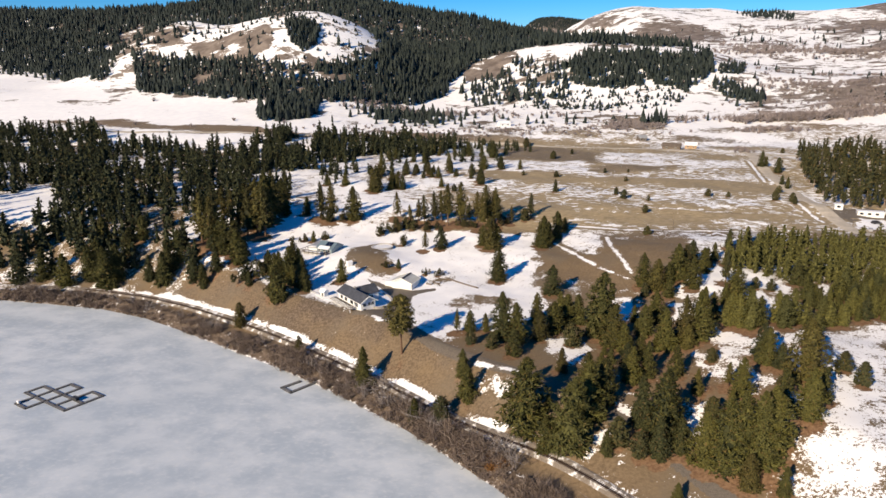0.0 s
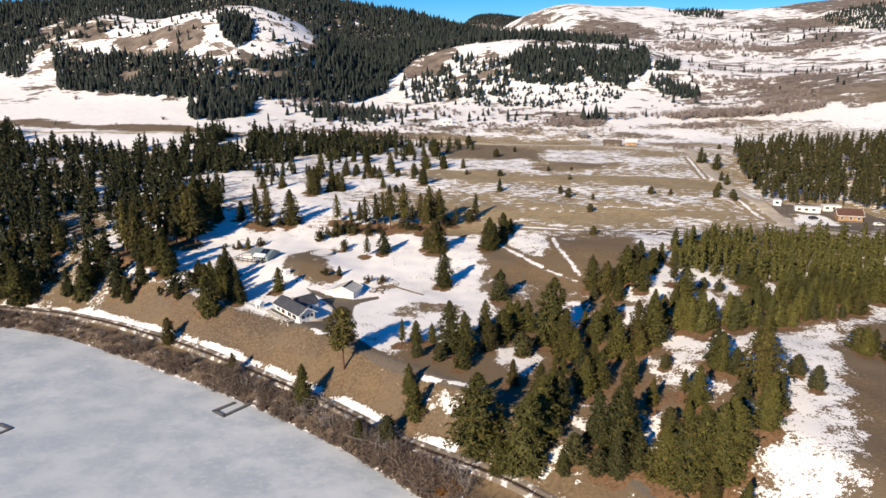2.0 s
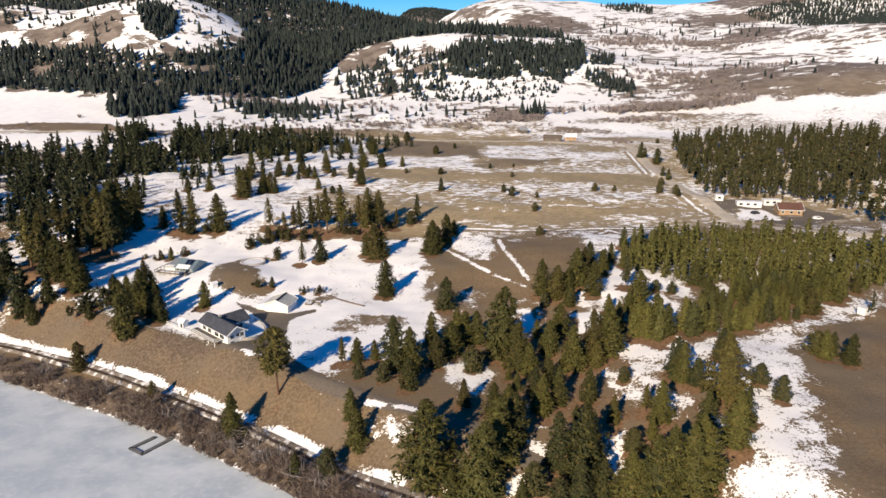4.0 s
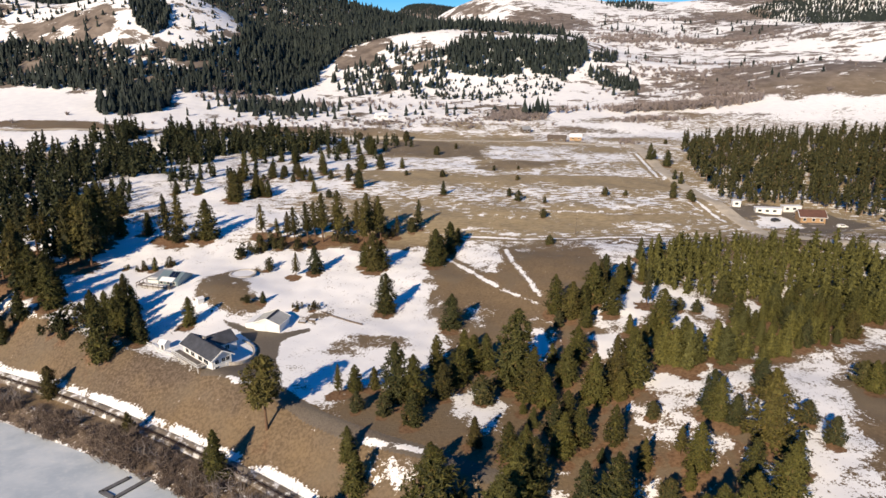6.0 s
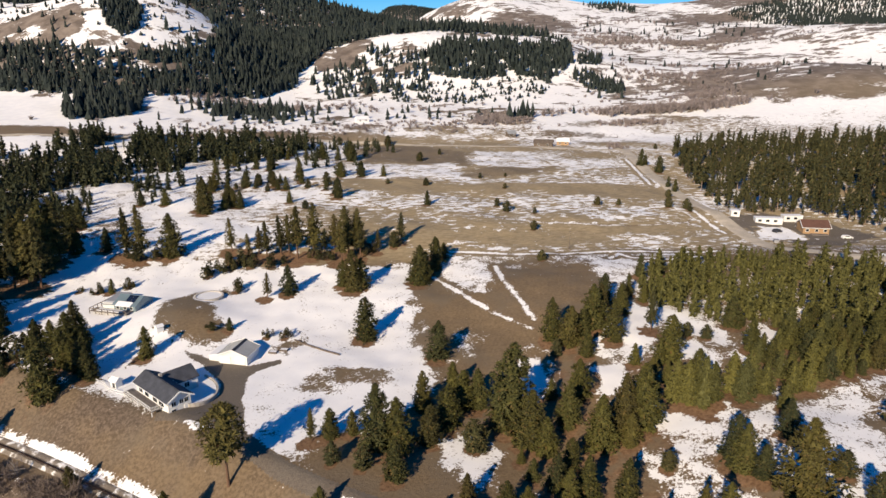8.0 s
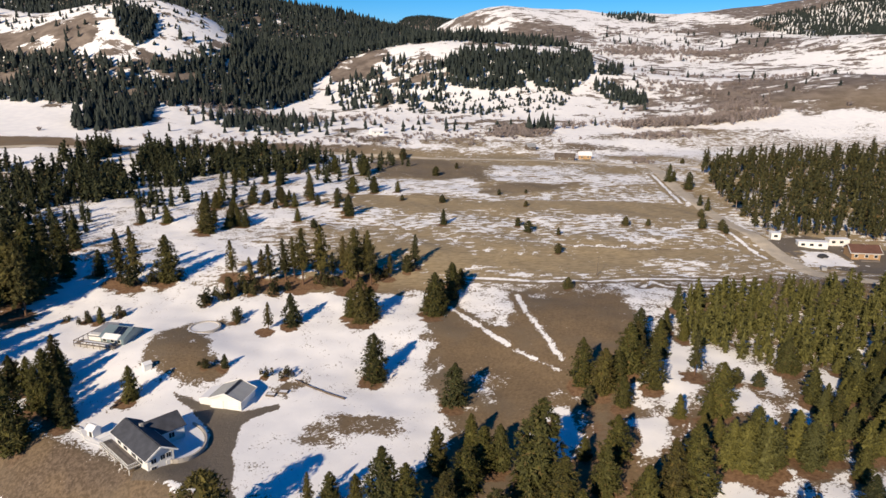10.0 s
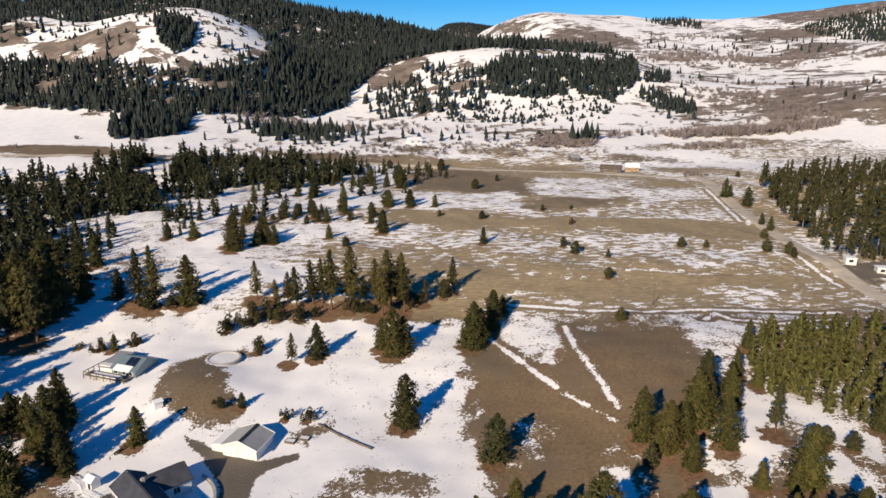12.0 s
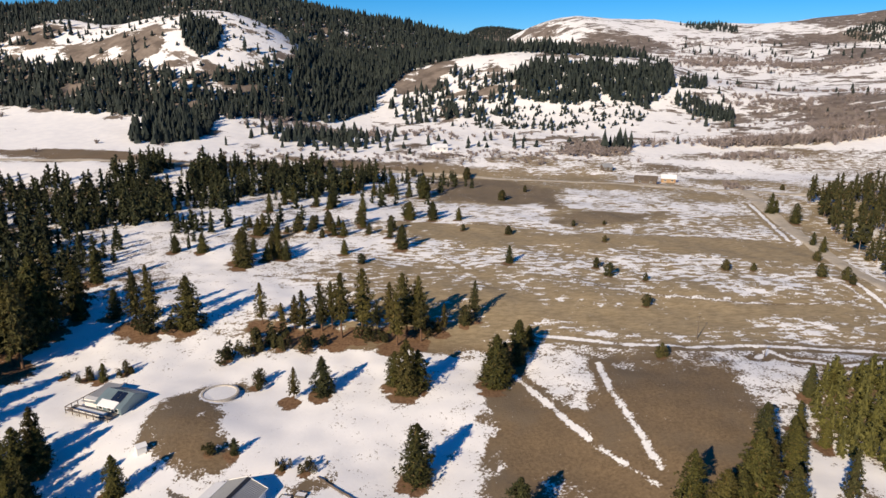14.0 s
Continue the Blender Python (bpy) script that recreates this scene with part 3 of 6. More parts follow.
    for w, pts in WHITE_TRACKS:
        t, _ = line_dist(x0, y0, pts)
        k = ramp(w + 0.75, w - 0.3, t)
        if w >= 0.5 and pts[0][1] > 250:
            snow = blend(snow, 0.1, 0.8 * ramp(w + 3.2, w + 1.4, t))
        snow, streak = blend(snow, 0.62 + 0.34 * (w > 0.54), k * (0.85 + 0.3 * lumps(x0, y0, 6, 72)).clip(0, 1)), streak * (1 - k)
    # litter and bare ground under the trees, to their sunny side
    duff = 0.45 * ramp(125, 95, x - 0.4 * (y - 150)) * ramp(30, 60, x) * ramp(240, 215, y + 0.3 * (x - 60)) * ramp(300, 270, y) * ramp(10, 30, d)
    duff = np.maximum(duff, 0.26 * bluff * ramp(40, 10, x))
    scrub = np.clip(0.9 * ramp(7.5, 5, d) * ramp(-1.5, -0.5, d), 0, 1)
    scrub = np.maximum(scrub, far * np.clip(0.35 + 0.5 * wide, 0, 0.7))
    scrub = np.maximum(scrub, weeds)
    # the same mask darkens the bluff, most in an oval below the house
    scrub = np.maximum(scrub, bluff * ramp(45, 10, x) * np.clip(0.27 + 0.2 * lumps(x, y, 14, 91) + hill(x, y, -45, 222, 14, 10, 0.55), 0, 0.8))
    return snow, duff, gravel, scrub, streak, away, d


def steps(lo, hi, size, out_lo, out_hi, grow=1.085):
    """Grid lines: even between lo and hi, then ever wider to the outer ends."""
    mid = np.arange(lo, hi + size / 2, size)
    up, dn = [], []
    v, s = mid[-1], size
    while v < out_hi:
        s *= grow
        v += min(s, 60)
        up.append(v)
    v, s = mid[0], size
    while v > out_lo:
        s *= grow
        v -= min(s, 60)
        dn.append(v)
    return np.array(dn[::-1] + list(mid) + up)


gx, gy = steps(-130, 215, 0.8, -4900, 4900), steps(112, 420, 0.8, -3500, 4950, 1.03)
GX, GY = np.meshgrid(gx, gy)
GZ = height(GX, GY)
ALL_TREES = []   # x, y, height, kind: filled below, before the ground is made


def ground_z(x, y):
    return float(height(np.array([x]), np.array([y]))[0])


# ---- where the trees stand ----
YARD = [(-53, 319, 20, "p"), (-59, 322, 18, "p"), (-43, 320, 16, "f"), (-67, 328, 9, "f"), (-77, 327, 8, "f"), (-55, 318, 8, "b"), (-48, 319, 5, "b"), (-85, 318, 24, "f"), (-81, 321, 24, "p"),
        (-86, 311, 20, "f"), (-81, 334, 16, "f"), (-84, 358, 13, "f"), (-39, 248, 9, "f"), (-58, 293, 5, "f"), (-62, 294, 4, "b"), (-68, 295, 2, "b"), (-53, 296, 4, "b"), (-60, 254, 12, "f"),
        (-53, 242, 12, "f"), (-60, 247, 11, "f"), (-98, 284, 18, "f"), (-104, 290, 19, "p"), (-93, 279, 15, "f"), (-103, 312, 19, "p")]
YARD_BUSHES = [(-96, 322, 17, "f"), (-110, 318, 18, "p"), (-91, 332, 14, "f"), (-105, 300, 18, "f"), (-97, 304, 20, "p"), (-89, 300, 23, "p"), (-85, 302, 26, "p"), (-81, 300, 24, "p"), (-60, 261, 12, "f"),
               (-83, 265, 14, "f"), (-81, 268, 9, "p"), (-69, 257, 9, "f"), (-60, 233, 18, "f")]
ROW = [(-22, 321, 13, "p"), (-12, 317, 11, "p"), (-9, 314, 14, "p"), (-4, 316, 15, "p"), (2, 312, 20, "p"), (8, 315, 20, "p"), (16, 316, 15, "p"), (18, 307, 16, "p"), (21, 313, 19, "p"),
       (24, 315, 17, "p"), (25, 309, 16, "p"), (32, 314, 9, "p"), (42, 322, 12, "p"), (-16, 320, 7, "p"), (-1, 317, 15, "p"), (12, 315, 10, "p"), (39, 318, 6, "j"), (43, 284, 14, "f"),
       (46, 289, 10, "f"), (53, 305, 8, "f"), (56, 305, 6, "f"), (20, 282, 14, "f"), (17, 286, 9, "f"), (23, 284, 10, "f")]
ROW_BUSHES = [(-8, 281, 9, "p"), (-1, 283, 10, "f"), (-14, 307, 5, "b"), (-7, 307, 6, "b"), (-22, 307, 7, "b"), (-28, 302, 6, "b"), (-18, 312, 6, "b"), (8, 311, 5, "b"), (13, 310, 4, "b"),
              (27, 313, 6, "b"), (-18, 288, 5, "b"), (-18, 259, 4, "f"), (-23, 259, 3, "b"), (-2, 253, 3, "b"), (-7, 254, 3, "b")]
SHORE_WOOD = [(48, 135, 10, "f"), (53, 136, 8, "f"), (44, 136, 6, "j"), (37, 138, 6, "f"), (40, 140, 7, "j"), (51, 141, 17, "f"), (29, 142, 18, "f"), (24, 143, 9, "f"), (47, 145, 13, "f"),
              (34, 149, 15, "f"), (20, 151, 19, "f"), (40, 154, 12, "f"), (40, 160, 10, "f"), (-1, 162, 7, "j"), (49, 163, 10, "f"), (-8, 163, 7, "f"), (38, 165, 8, "f"), (54, 166, 10, "f"),
              (6, 167, 10, "f"), (32, 170, 7, "f"), (5, 175, 8, "f")]
SHORE_WOOD_BEHIND = [(20, 181, 9, "f"), (52, 183, 9, "f"), (-24, 183, 12, "f"), (14, 186, 5, "j"), (38, 188, 7, "j"), (50, 188, 13, "f"), (8, 189, 5, "j"), (22, 191, 12, "f"), (-13, 191, 19, "t"),
                     (29, 192, 9, "f"), (18, 193, 15, "f"), (48, 196, 20, "f"), (4, 198, 8, "p"), (34, 198, 10, "f"), (8, 199, 7, "f"), (13, 199, 6, "f")]
SLOPE = [(66, 200, 10, "f"), (39, 205, 10, "f"), (43, 205, 10, "f"), (30, 206, 10, "f"), (90, 206, 7, "f"), (94, 208, 12, "f"), (39, 214, 8, "f"), (110, 217, 4, "j"), (76, 218, 8, "f"),
         (106, 220, 4, "j"), (69, 222, 5, "j"), (86, 223, 11, "f"), (98, 225, 12, "p"), (74, 226, 11, "f"), (79, 228, 8, "f"), (71, 231, 12, "f"), (83, 231, 13, "f"), (39, 232, 11, "f"),
         (87, 234, 11, "f")]
SLOPE_BEHIND = [(95, 238, 9, "f"), (99, 245, 7, "f"), (106, 245, 6, "f"), (94, 247, 9, "f"), (21, 250, 13, "f"), (104, 251, 7, "f"), (115, 265, 8, "f"), (123, 266, 7, "f"), (43, 287, 13, "f"),
                (90, 292, 4, "j"), (51, 296, 12, "f")]
LANE_WOOD = [(67, 128, 17, "f"), (64, 129, 17, "f"), (61, 130, 16, "f"), (71, 130, 15, "f"), (57, 132, 12, "f"), (81, 136, 12, "f"), (78, 142, 10, "f"), (63, 144, 6, "j"), (100, 148, 6, "j"),
             (72, 150, 10, "f"), (89, 152, 16, "f"), (63, 154, 7, "f"), (71, 155, 7, "p"), (100, 156, 5, "j"), (86, 160, 7, "f"), (129, 162, 8, "f"), (84, 163, 10, "f"), (61, 164, 9, "f"),
             (84, 166, 10, "f"), (125, 166, 8, "f"), (129, 168, 6, "f")]
LANE_WOOD_BEHIND = [(72, 169, 4, "j"), (125, 169, 6, "j"), (99, 170, 8, "f"), (69, 179, 7, "f"), (63, 180, 13, "f"), (64, 183, 10, "f"), (70, 183, 14, "f"), (74, 184, 15, "f"), (89, 185, 12, "y"),
                    (99, 185, 10, "y"), (93, 187, 9, "y"), (106, 187, 8, "y"), (113, 187, 8, "y"), (87, 188, 10, "y"), (103, 188, 11, "y"), (99, 189, 10, "y"), (85, 190, 10, "y"), (60, 191, 10, "f"),
                    (91, 191, 11, "y"), (82, 195, 9, "f")]
MEADOW = [(-37, 373, 15, "f"), (6, 374, 4, "j"), (-40, 379, 13, "f"), (-30, 380, 7, "f"), (-23, 383, 8, "f"), (-26, 384, 9, "f"), (-1, 387, 6, "f"), (-29, 388, 10, "f"), (-37, 391, 6, "f"),
          (22, 393, 10, "f"), (-57, 393, 8, "f"), (-68, 394, 7, "f"), (21, 400, 7, "f"), (17, 410, 6, "f"), (-31, 412, 7, "f"), (-12, 413, 4, "j"), (-3, 415, 7, "f"), (-7, 416, 6, "f"),
          (8, 417, 5, "j"), (-40, 418, 8, "f"), (-18, 421, 4, "j"), (18, 421, 7, "j"), (-28, 422, 3, "j"), (-9, 422, 8, "f")]
MEADOW_BEHIND = [(-23, 423, 7, "j"), (-39, 425, 8, "f"), (-17, 427, 6, "j"), (5, 430, 6, "f"), (-6, 431, 5, "f"), (-46, 432, 5, "f"), (-11, 433, 7, "j"), (4, 436, 7, "j"), (-17, 441, 3, "j"),
                 (38, 442, 9, "f"), (27, 444, 9, "f"), (38, 450, 7, "j"), (26, 451, 7, "j"), (4, 461, 8, "f"), (-42, 464, 9, "f"), (-13, 472, 8, "f"), (-12, 479, 11, "f"), (-21, 483, 9, "f"),
                 (-38, 487, 8, "f"), (-34, 497, 9, "f"), (37, 505, 12, "f"), (29, 510, 9, "f"), (20, 515, 8, "f"), (9, 518, 7, "f")]
MEADOW_BEYOND = [(38, 518, 12, "f"), (16, 521, 8, "f"), (-3, 523, 7, "f"), (20, 528, 10, "f"), (-7, 529, 7, "f"), (35, 593, 6, "j")]
FIELD = [(99, 327, 4, "j"), (180, 342, 4, "j"), (181, 347, 5, "j"), (107, 349, 3, "j"), (174, 351, 5, "j"), (96, 356, 5, "j"), (142, 360, 4, "j"), (153, 360, 3, "j"), (94, 365, 4, "j"),
         (62, 372, 7, "f"), (186, 372, 4, "j"), (197, 385, 7, "f"), (198, 394, 6, "f"), (108, 399, 3, "j"), (69, 413, 4, "j"), (50, 422, 3, "j"), (102, 427, 3, "j"), (117, 428, 2, "j"),
         (215, 435, 10, "f"), (50, 440, 6, "f"), (212, 452, 11, "f"), (216, 454, 7, "f"), (80, 495, 6, "j"), (81, 501, 5, "j")]
FIELD_BEHIND = [(260, 522, 4, "j"), (99, 524, 4, "j"), (71, 585, 6, "j"), (72, 592, 7, "j")]
LEFT_BANK = [(-47, 204, 7, "f"), (-73, 228, 9, "f"), (-63, 237, 9, "f"), (-51, 239, 9, "f"), (-57, 245, 8, "f"), (-74, 246, 6, "f"), (-78, 250, 7, "b"), (-73, 252, 8, "b"), (-95, 256, 10, "f"),
             (-65, 256, 9, "f"), (-57, 257, 10, "f"), (-91, 261, 11, "f"), (-101, 262, 11, "f"), (-71, 262, 6, "b"), (-115, 266, 14, "f"), (-123, 271, 11, "f"), (-141, 271, 17, "f"), (-115, 273, 14, "f"),
             (-86, 273, 15, "f"), (-92, 274, 9, "f"), (-160, 274, 14, "f"), (-138, 275, 16, "f"), (-112, 277, 14, "f"), (-150, 277, 15, "f")]
LEFT_BANK_BEHIND = [(-182, 279, 15, "f"), (-173, 280, 14, "f"), (-100, 282, 20, "p"), (-150, 284, 14, "f"), (-106, 289, 22, "p"), (-139, 291, 12, "f"), (-137, 301, 11, "f"), (-155, 301, 12, "f")]
for group in (YARD, YARD_BUSHES, ROW, ROW_BUSHES, SHORE_WOOD, SHORE_WOOD_BEHIND, SLOPE, SLOPE_BEHIND, LANE_WOOD, LANE_WOOD_BEHIND, MEADOW, MEADOW_BEHIND, MEADOW_BEYOND, FIELD, FIELD_BEHIND, LEFT_BANK, LEFT_BANK_BEHIND):
    ALL_TREES += group


def free_spots(rnd, outline, count, gap, taken, keep=lambda x, y: True):
    """Random places within an outline, each at least gap from those taken."""
    xs, ys = [p[0] for p in outline], [p[1] for p in outline]
    cell, grid, out = gap, {}, []
    for x, y in taken:
        grid.setdefault((int(x // cell), int(y // cell)), []).append((x, y))
    px, py = rnd.uniform(min(xs), max(xs), count * 9), rnd.uniform(min(ys), max(ys), count * 9)
    ok = inside(px, py, outline, 0.01) > 0.5
    for x, y in zip(px[ok], py[ok]):
        if len(out) >= count:
            break
        i, j = int(x // cell), int(y // cell)
        if any((x - a) ** 2 + (y - b) ** 2 < gap * gap for u in (-1, 0, 1) for v in (-1, 0, 1) for a, b in grid.get((i + u, j + v), ())):
            continue
        if keep(x, y):
            grid.setdefault((i, j), []).append((x, y))
            out.append((x, y))
    return out


rnd = np.random.RandomState(11)
places = [(t[0], t[1]) for t in ALL_TREES]


def off_tracks(x, y):
    X1, Y1 = np.array([x]), np.array([y])
    for pts in (DRIVE, ROAD_SIDE, WHITE_TRACKS[0][1], WHITE_TRACKS[1][1], RAIL):
        if line_dist(X1, Y1, pts)[0][0] < 4.5:
            return False
    return all(inside(X1, Y1, pts, 0.01)[0] < 0.5 for c, pts in SNOW_PATCHES if c > 0.6)


# more of the wood below the bench, and the thick young stand beside the lane
WOOD_EDGE = [(10, 170), (24, 198), (40, 212), (56, 206), (66, 220), (80, 214), (96, 204), (118, 206), (136, 200), (104, 168), (92, 148), (80, 124), (62, 112), (46, 112), (30, 134), (16, 152)]
for x, y in free_spots(rnd, WOOD_EDGE, 22, 5.5, places, off_tracks):
    ALL_TREES.append((x, y, rnd.uniform(3, 9), "f"))
    places.append((x, y))
STAND = [(109, 258), (122, 272), (158, 274), (182, 268), (206, 250), (230, 246), (212, 226), (168, 204), (136, 190), (116, 186), (111, 204), (124, 218), (106, 238)]
young = free_spots(rnd, STAND, 420, 2.8, places, lambda x, y: off_tracks(x, y) and lumps(np.array([x]), np.array([y]), 15, 82)[0] < 0.6)
young.sort(key=lambda p: p[1] + 0.4 * p[0])
for x, y in young[:70]:
    ALL_TREES.append((x, y, rnd.uniform(4, 9.5), "y" if rnd.rand() < 0.8 else "f"))
BACK_STAND = [(x, y, rnd.uniform(3.5, 9.5)) for x, y in young[70:]]
places += young

# forests told as a whole
NEAR_FOREST, RIGHT_FOREST, FAR_FOREST = [], [], []
LEFT = [(-420, 600), (-314, 606), (-205, 580), (-150, 596), (-100, 606), (-40, 610), (6, 592), (16, 566), (6, 534), (-25, 505), (-60, 496), (-76, 450), (-92, 432), (-122, 424), (-118, 400), (-100, 330), (-92, 296), (-84, 262), (-100, 262), (-128, 276), (-168, 284), (-260, 290), (-420, 300)]
clear = [[(-294, 602), (-226, 590), (-170, 590), (-168, 552), (-272, 554)], [(-330, 480), (-270, 480), (-250, 436), (-300, 434)], [(-250, 492), (-204, 513), (-190, 433)],
         [(-250, 366), (-225, 394), (-190, 328), (-215, 315)], [(-167, 535), (-176, 575), (-165, 590), (-150, 556)], [(-124, 525), (-130, 572), (-120, 592), (-108, 546), (-112, 518)]]


OPEN_STRIPS = [[(-136, 377), (-134, 399), (-125, 416), (-100, 428), (-78, 441), (-55, 477), (-32, 489)], [(-225, 428), (-225, 454), (-220, 480), (-200, 503)], [(-187, 380), (-175, 392), (-168, 406)]]


def off_clearings(x, y):
    X1, Y1 = np.array([x]), np.array([y])
    if any(line_dist(X1, Y1, pts)[0][0] < 6.0 for pts in OPEN_STRIPS):
        return False
    return all(inside(X1, Y1, pts, 0.01)[0] < 0.5 for pts in clear) and (lumps(X1, Y1, 34, 77)[0] < 0.12 if y > 345 and x > -150 else lumps(X1, Y1, 21, 85)[0] < (0.0 if x < -128 - 0.3 * (y - 280) else -0.45))


for x, y in free_spots(rnd, LEFT, 1900, 3.9, places, off_clearings):
    NEAR_FOREST.append((x, y, rnd.uniform(6, 14.5) * (1.0 if y > 400 else 1.1)))
for outline, count, gap in [([(-122, 398), (-124, 430), (-97, 420), (-84, 384), (-93, 360), (-110, 366)], 26, 4.5), ([(-72, 394), (-78, 436), (-54, 446), (-56, 398)], 16, 4.5),
                            ([(-50, 420), (-44, 440), (-18, 446), (-16, 426)], 6, 6), ([(6, 520), (14, 600), (60, 596), (70, 540), (44, 506)], 26, 6), ([(-40, 470), (-30, 500), (10, 520), (40, 480), (10, 462)], 9, 9)]:
    for x, y in free_spots(rnd, outline, count, gap, places):
        NEAR_FOREST.append((x, y, rnd.uniform(5, 11)))
RIGHT = [(198, 348), (207, 376), (231, 440), (250, 486), (310, 505), (520, 500), (520, 300), (300, 262), (246, 280), (252, 312), (236, 336), (214, 341)]
for x, y in free_spots(rnd, RIGHT, 1250, 3.7, places, lambda x, y: lumps(np.array([x]), np.array([y]), 30, 78)[0] < 0.5):
    RIGHT_FOREST.append((x, y, rnd.uniform(6, 17)))
for x, y in free_spots(rnd, [(199, 342), (214, 337), (238, 333), (252, 318), (256, 326), (240, 342), (203, 352)], 40, 2.8, places):
    RIGHT_FOREST.append((x, y, rnd.uniform(4, 10)))
for x, y in free_spots(rnd, [(150, 190), (200, 225), (236, 244), (420, 250), (420, 100), (240, 110)], 160, 6, places):
    RIGHT_FOREST.append((x, y, rnd.uniform(8, 15)))


def wooded(cx, cy, wx, wy, count, lo, hi):
    """A far wood of oval outline, thinning to its edge."""
    out = []
    while len(out) < count:
        u, v = rnd.normal(0, 0.55, 2)
        if u * u + v * v < 1.7:
            out.append((cx + u * wx, cy + v * wy, rnd.uniform(lo, hi)))
    return out


# woods on the hills, by their outlines
BELT_GAPS = [[(-288, 800), (-291, 828), (-272, 826), (-260, 811), (-273, 791)], [(-133, 819), (-109, 843), (-105, 836), (-129, 816)], BALD_HILL]


def thinned(x, y):
    """Gaps in the belt of firs, and looser clumps on the knoll."""
    X1, Y1 = np.array([x]), np.array([y])
    if any(inside(X1, Y1, pts, 0.01)[0] > 0.5 for pts in BELT_GAPS):
        return False
    return lumps(X1, Y1, 60, 81)[0] + 0.5 * lumps(X1, Y1, 19, 83)[0] < 0.85


BELT = [(-392, 895), (-329, 880), (-261, 850), (-223, 836), (-176, 820), (-136, 841), (-94, 885), (-77, 935), (-34, 1109), (29, 1084), (34, 973), (13, 922), (-6, 854), (-33, 811), (-84, 779), (-129, 745), (-131, 686), (-162, 670), (-184, 741), (-228, 748), (-281, 761), (-344, 789)]
RIDGE = [(-100, 960), (-150, 1120), (-300, 1180), (-1000, 1250), (-1000, 1500), (-200, 1560), (40, 1500), (160, 1420), (270, 1240), (420, 1120), (330, 1010), (164, 1010), (88, 1020), (39, 990), (0, 900), (-73, 900)]
CLUMP = [(-200, 909), (-193, 916), (-162, 913), (-154, 902), (-155, 870), (-168, 852), (-185, 867)]
FAR_MOUNTAIN = [(480, 4250), (560, 4420), (700, 4480), (860, 4420), (940, 4250), (700, 4080)]
LEFT_SADDLE = [(-330, 1010), (-300, 1060), (-240, 1060), (-250, 1010), (-290, 990)]
UPPER_LEFT = [(-1100, 1250), (-765, 1100), (-560, 990), (-440, 1000), (-420, 1100), (-560, 1250), (-800, 1500), (-1200, 1500)]
LOWER_LEFT = [(-820, 1320), (-740, 1300), (-590, 1230), (-420, 945), (-404, 830), (-530, 975), (-612, 1055), (-700, 1110)]
KNOLL = [(181, 941), (235, 963), (300, 943), (367, 970), (345, 895), (292, 841), (259, 856), (206, 845), (166, 862), (154, 901)]
KNOLL_EDGE = [(25, 912), (65, 926), (103, 968), (157, 918), (166, 862), (141, 820), (81, 807), (35, 811), (18, 866)]
SLOPE_SHRUBS = [(145, 845), (206, 845), (270, 849), (304, 839), (257, 774), (185, 760), (111, 776), (79, 793)]
SMALL_WOOD = [(338, 873), (357, 884), (381, 827), (366, 790), (347, 794), (327, 849)]
UPPER_WOOD = [(362, 921), (408, 952), (387, 906), (351, 894)]
CREST = [(839, 2060), (960, 2150), (1000, 2040), (930, 1900), (850, 1950)]
FAR_RIGHT = [(1130, 1775), (1316, 1880), (1600, 1900), (1700, 1500), (1100, 1250), (1120, 1506), (1134, 1620)]
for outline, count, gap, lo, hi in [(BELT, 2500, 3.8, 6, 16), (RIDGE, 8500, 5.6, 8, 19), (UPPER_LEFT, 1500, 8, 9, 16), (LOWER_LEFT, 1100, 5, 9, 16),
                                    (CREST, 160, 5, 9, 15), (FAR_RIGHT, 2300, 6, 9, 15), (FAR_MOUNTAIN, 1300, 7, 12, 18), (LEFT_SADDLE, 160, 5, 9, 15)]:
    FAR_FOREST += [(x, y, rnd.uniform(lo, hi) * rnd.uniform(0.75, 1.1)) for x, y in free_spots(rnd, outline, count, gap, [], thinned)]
for outline, count, gap, lo, hi, clump in [(CLUMP, 130, 3.0, 7, 13, 9.0), (KNOLL, 560, 3.4, 6, 17, 0.35), (KNOLL_EDGE, 210, 4.0, 4, 14, 0.0), (SLOPE_SHRUBS, 190, 4.0, 2, 6, 0.1),
                                           (SMALL_WOOD, 110, 3.5, 6, 11, 9.0), (UPPER_WOOD, 60, 4.0, 6, 11, 9.0)]:
    FAR_FOREST += [(x, y, rnd.uniform(lo, hi)) for x, y in free_spots(rnd, outline, count, gap, [], lambda x, y: lumps(np.array([x]), np.array([y]), 28, 79)[0] < clump)]
FAR_FOREST += wooded(-255, 900, 170, 60, 70, 3, 9)
FAR_FOREST += wooded(-180, 935, 110, 60, 130, 2, 5)
FAR_FOREST += wooded(-400, 965, 80, 60, 120, 5, 12)
FAR_FOREST += wooded(-60, 870, 60, 40, 120, 9, 15)
FAR_FOREST += wooded(700, 1500, 420, 260, 80, 5, 14)
FAR_FOREST += wooded(520, 900, 300, 180, 60, 4, 11)
FAR_FOREST += wooded(205, 676, 14, 8, 7, 10, 19)
FAR_FOREST += wooded(60, 690, 220, 26, 45, 4, 10)
FAR_FOREST += wooded(-160, 700, 26, 40, 120, 9, 17)
FAR_FOREST += wooded(-30, 720, 60, 30, 110, 6, 14)


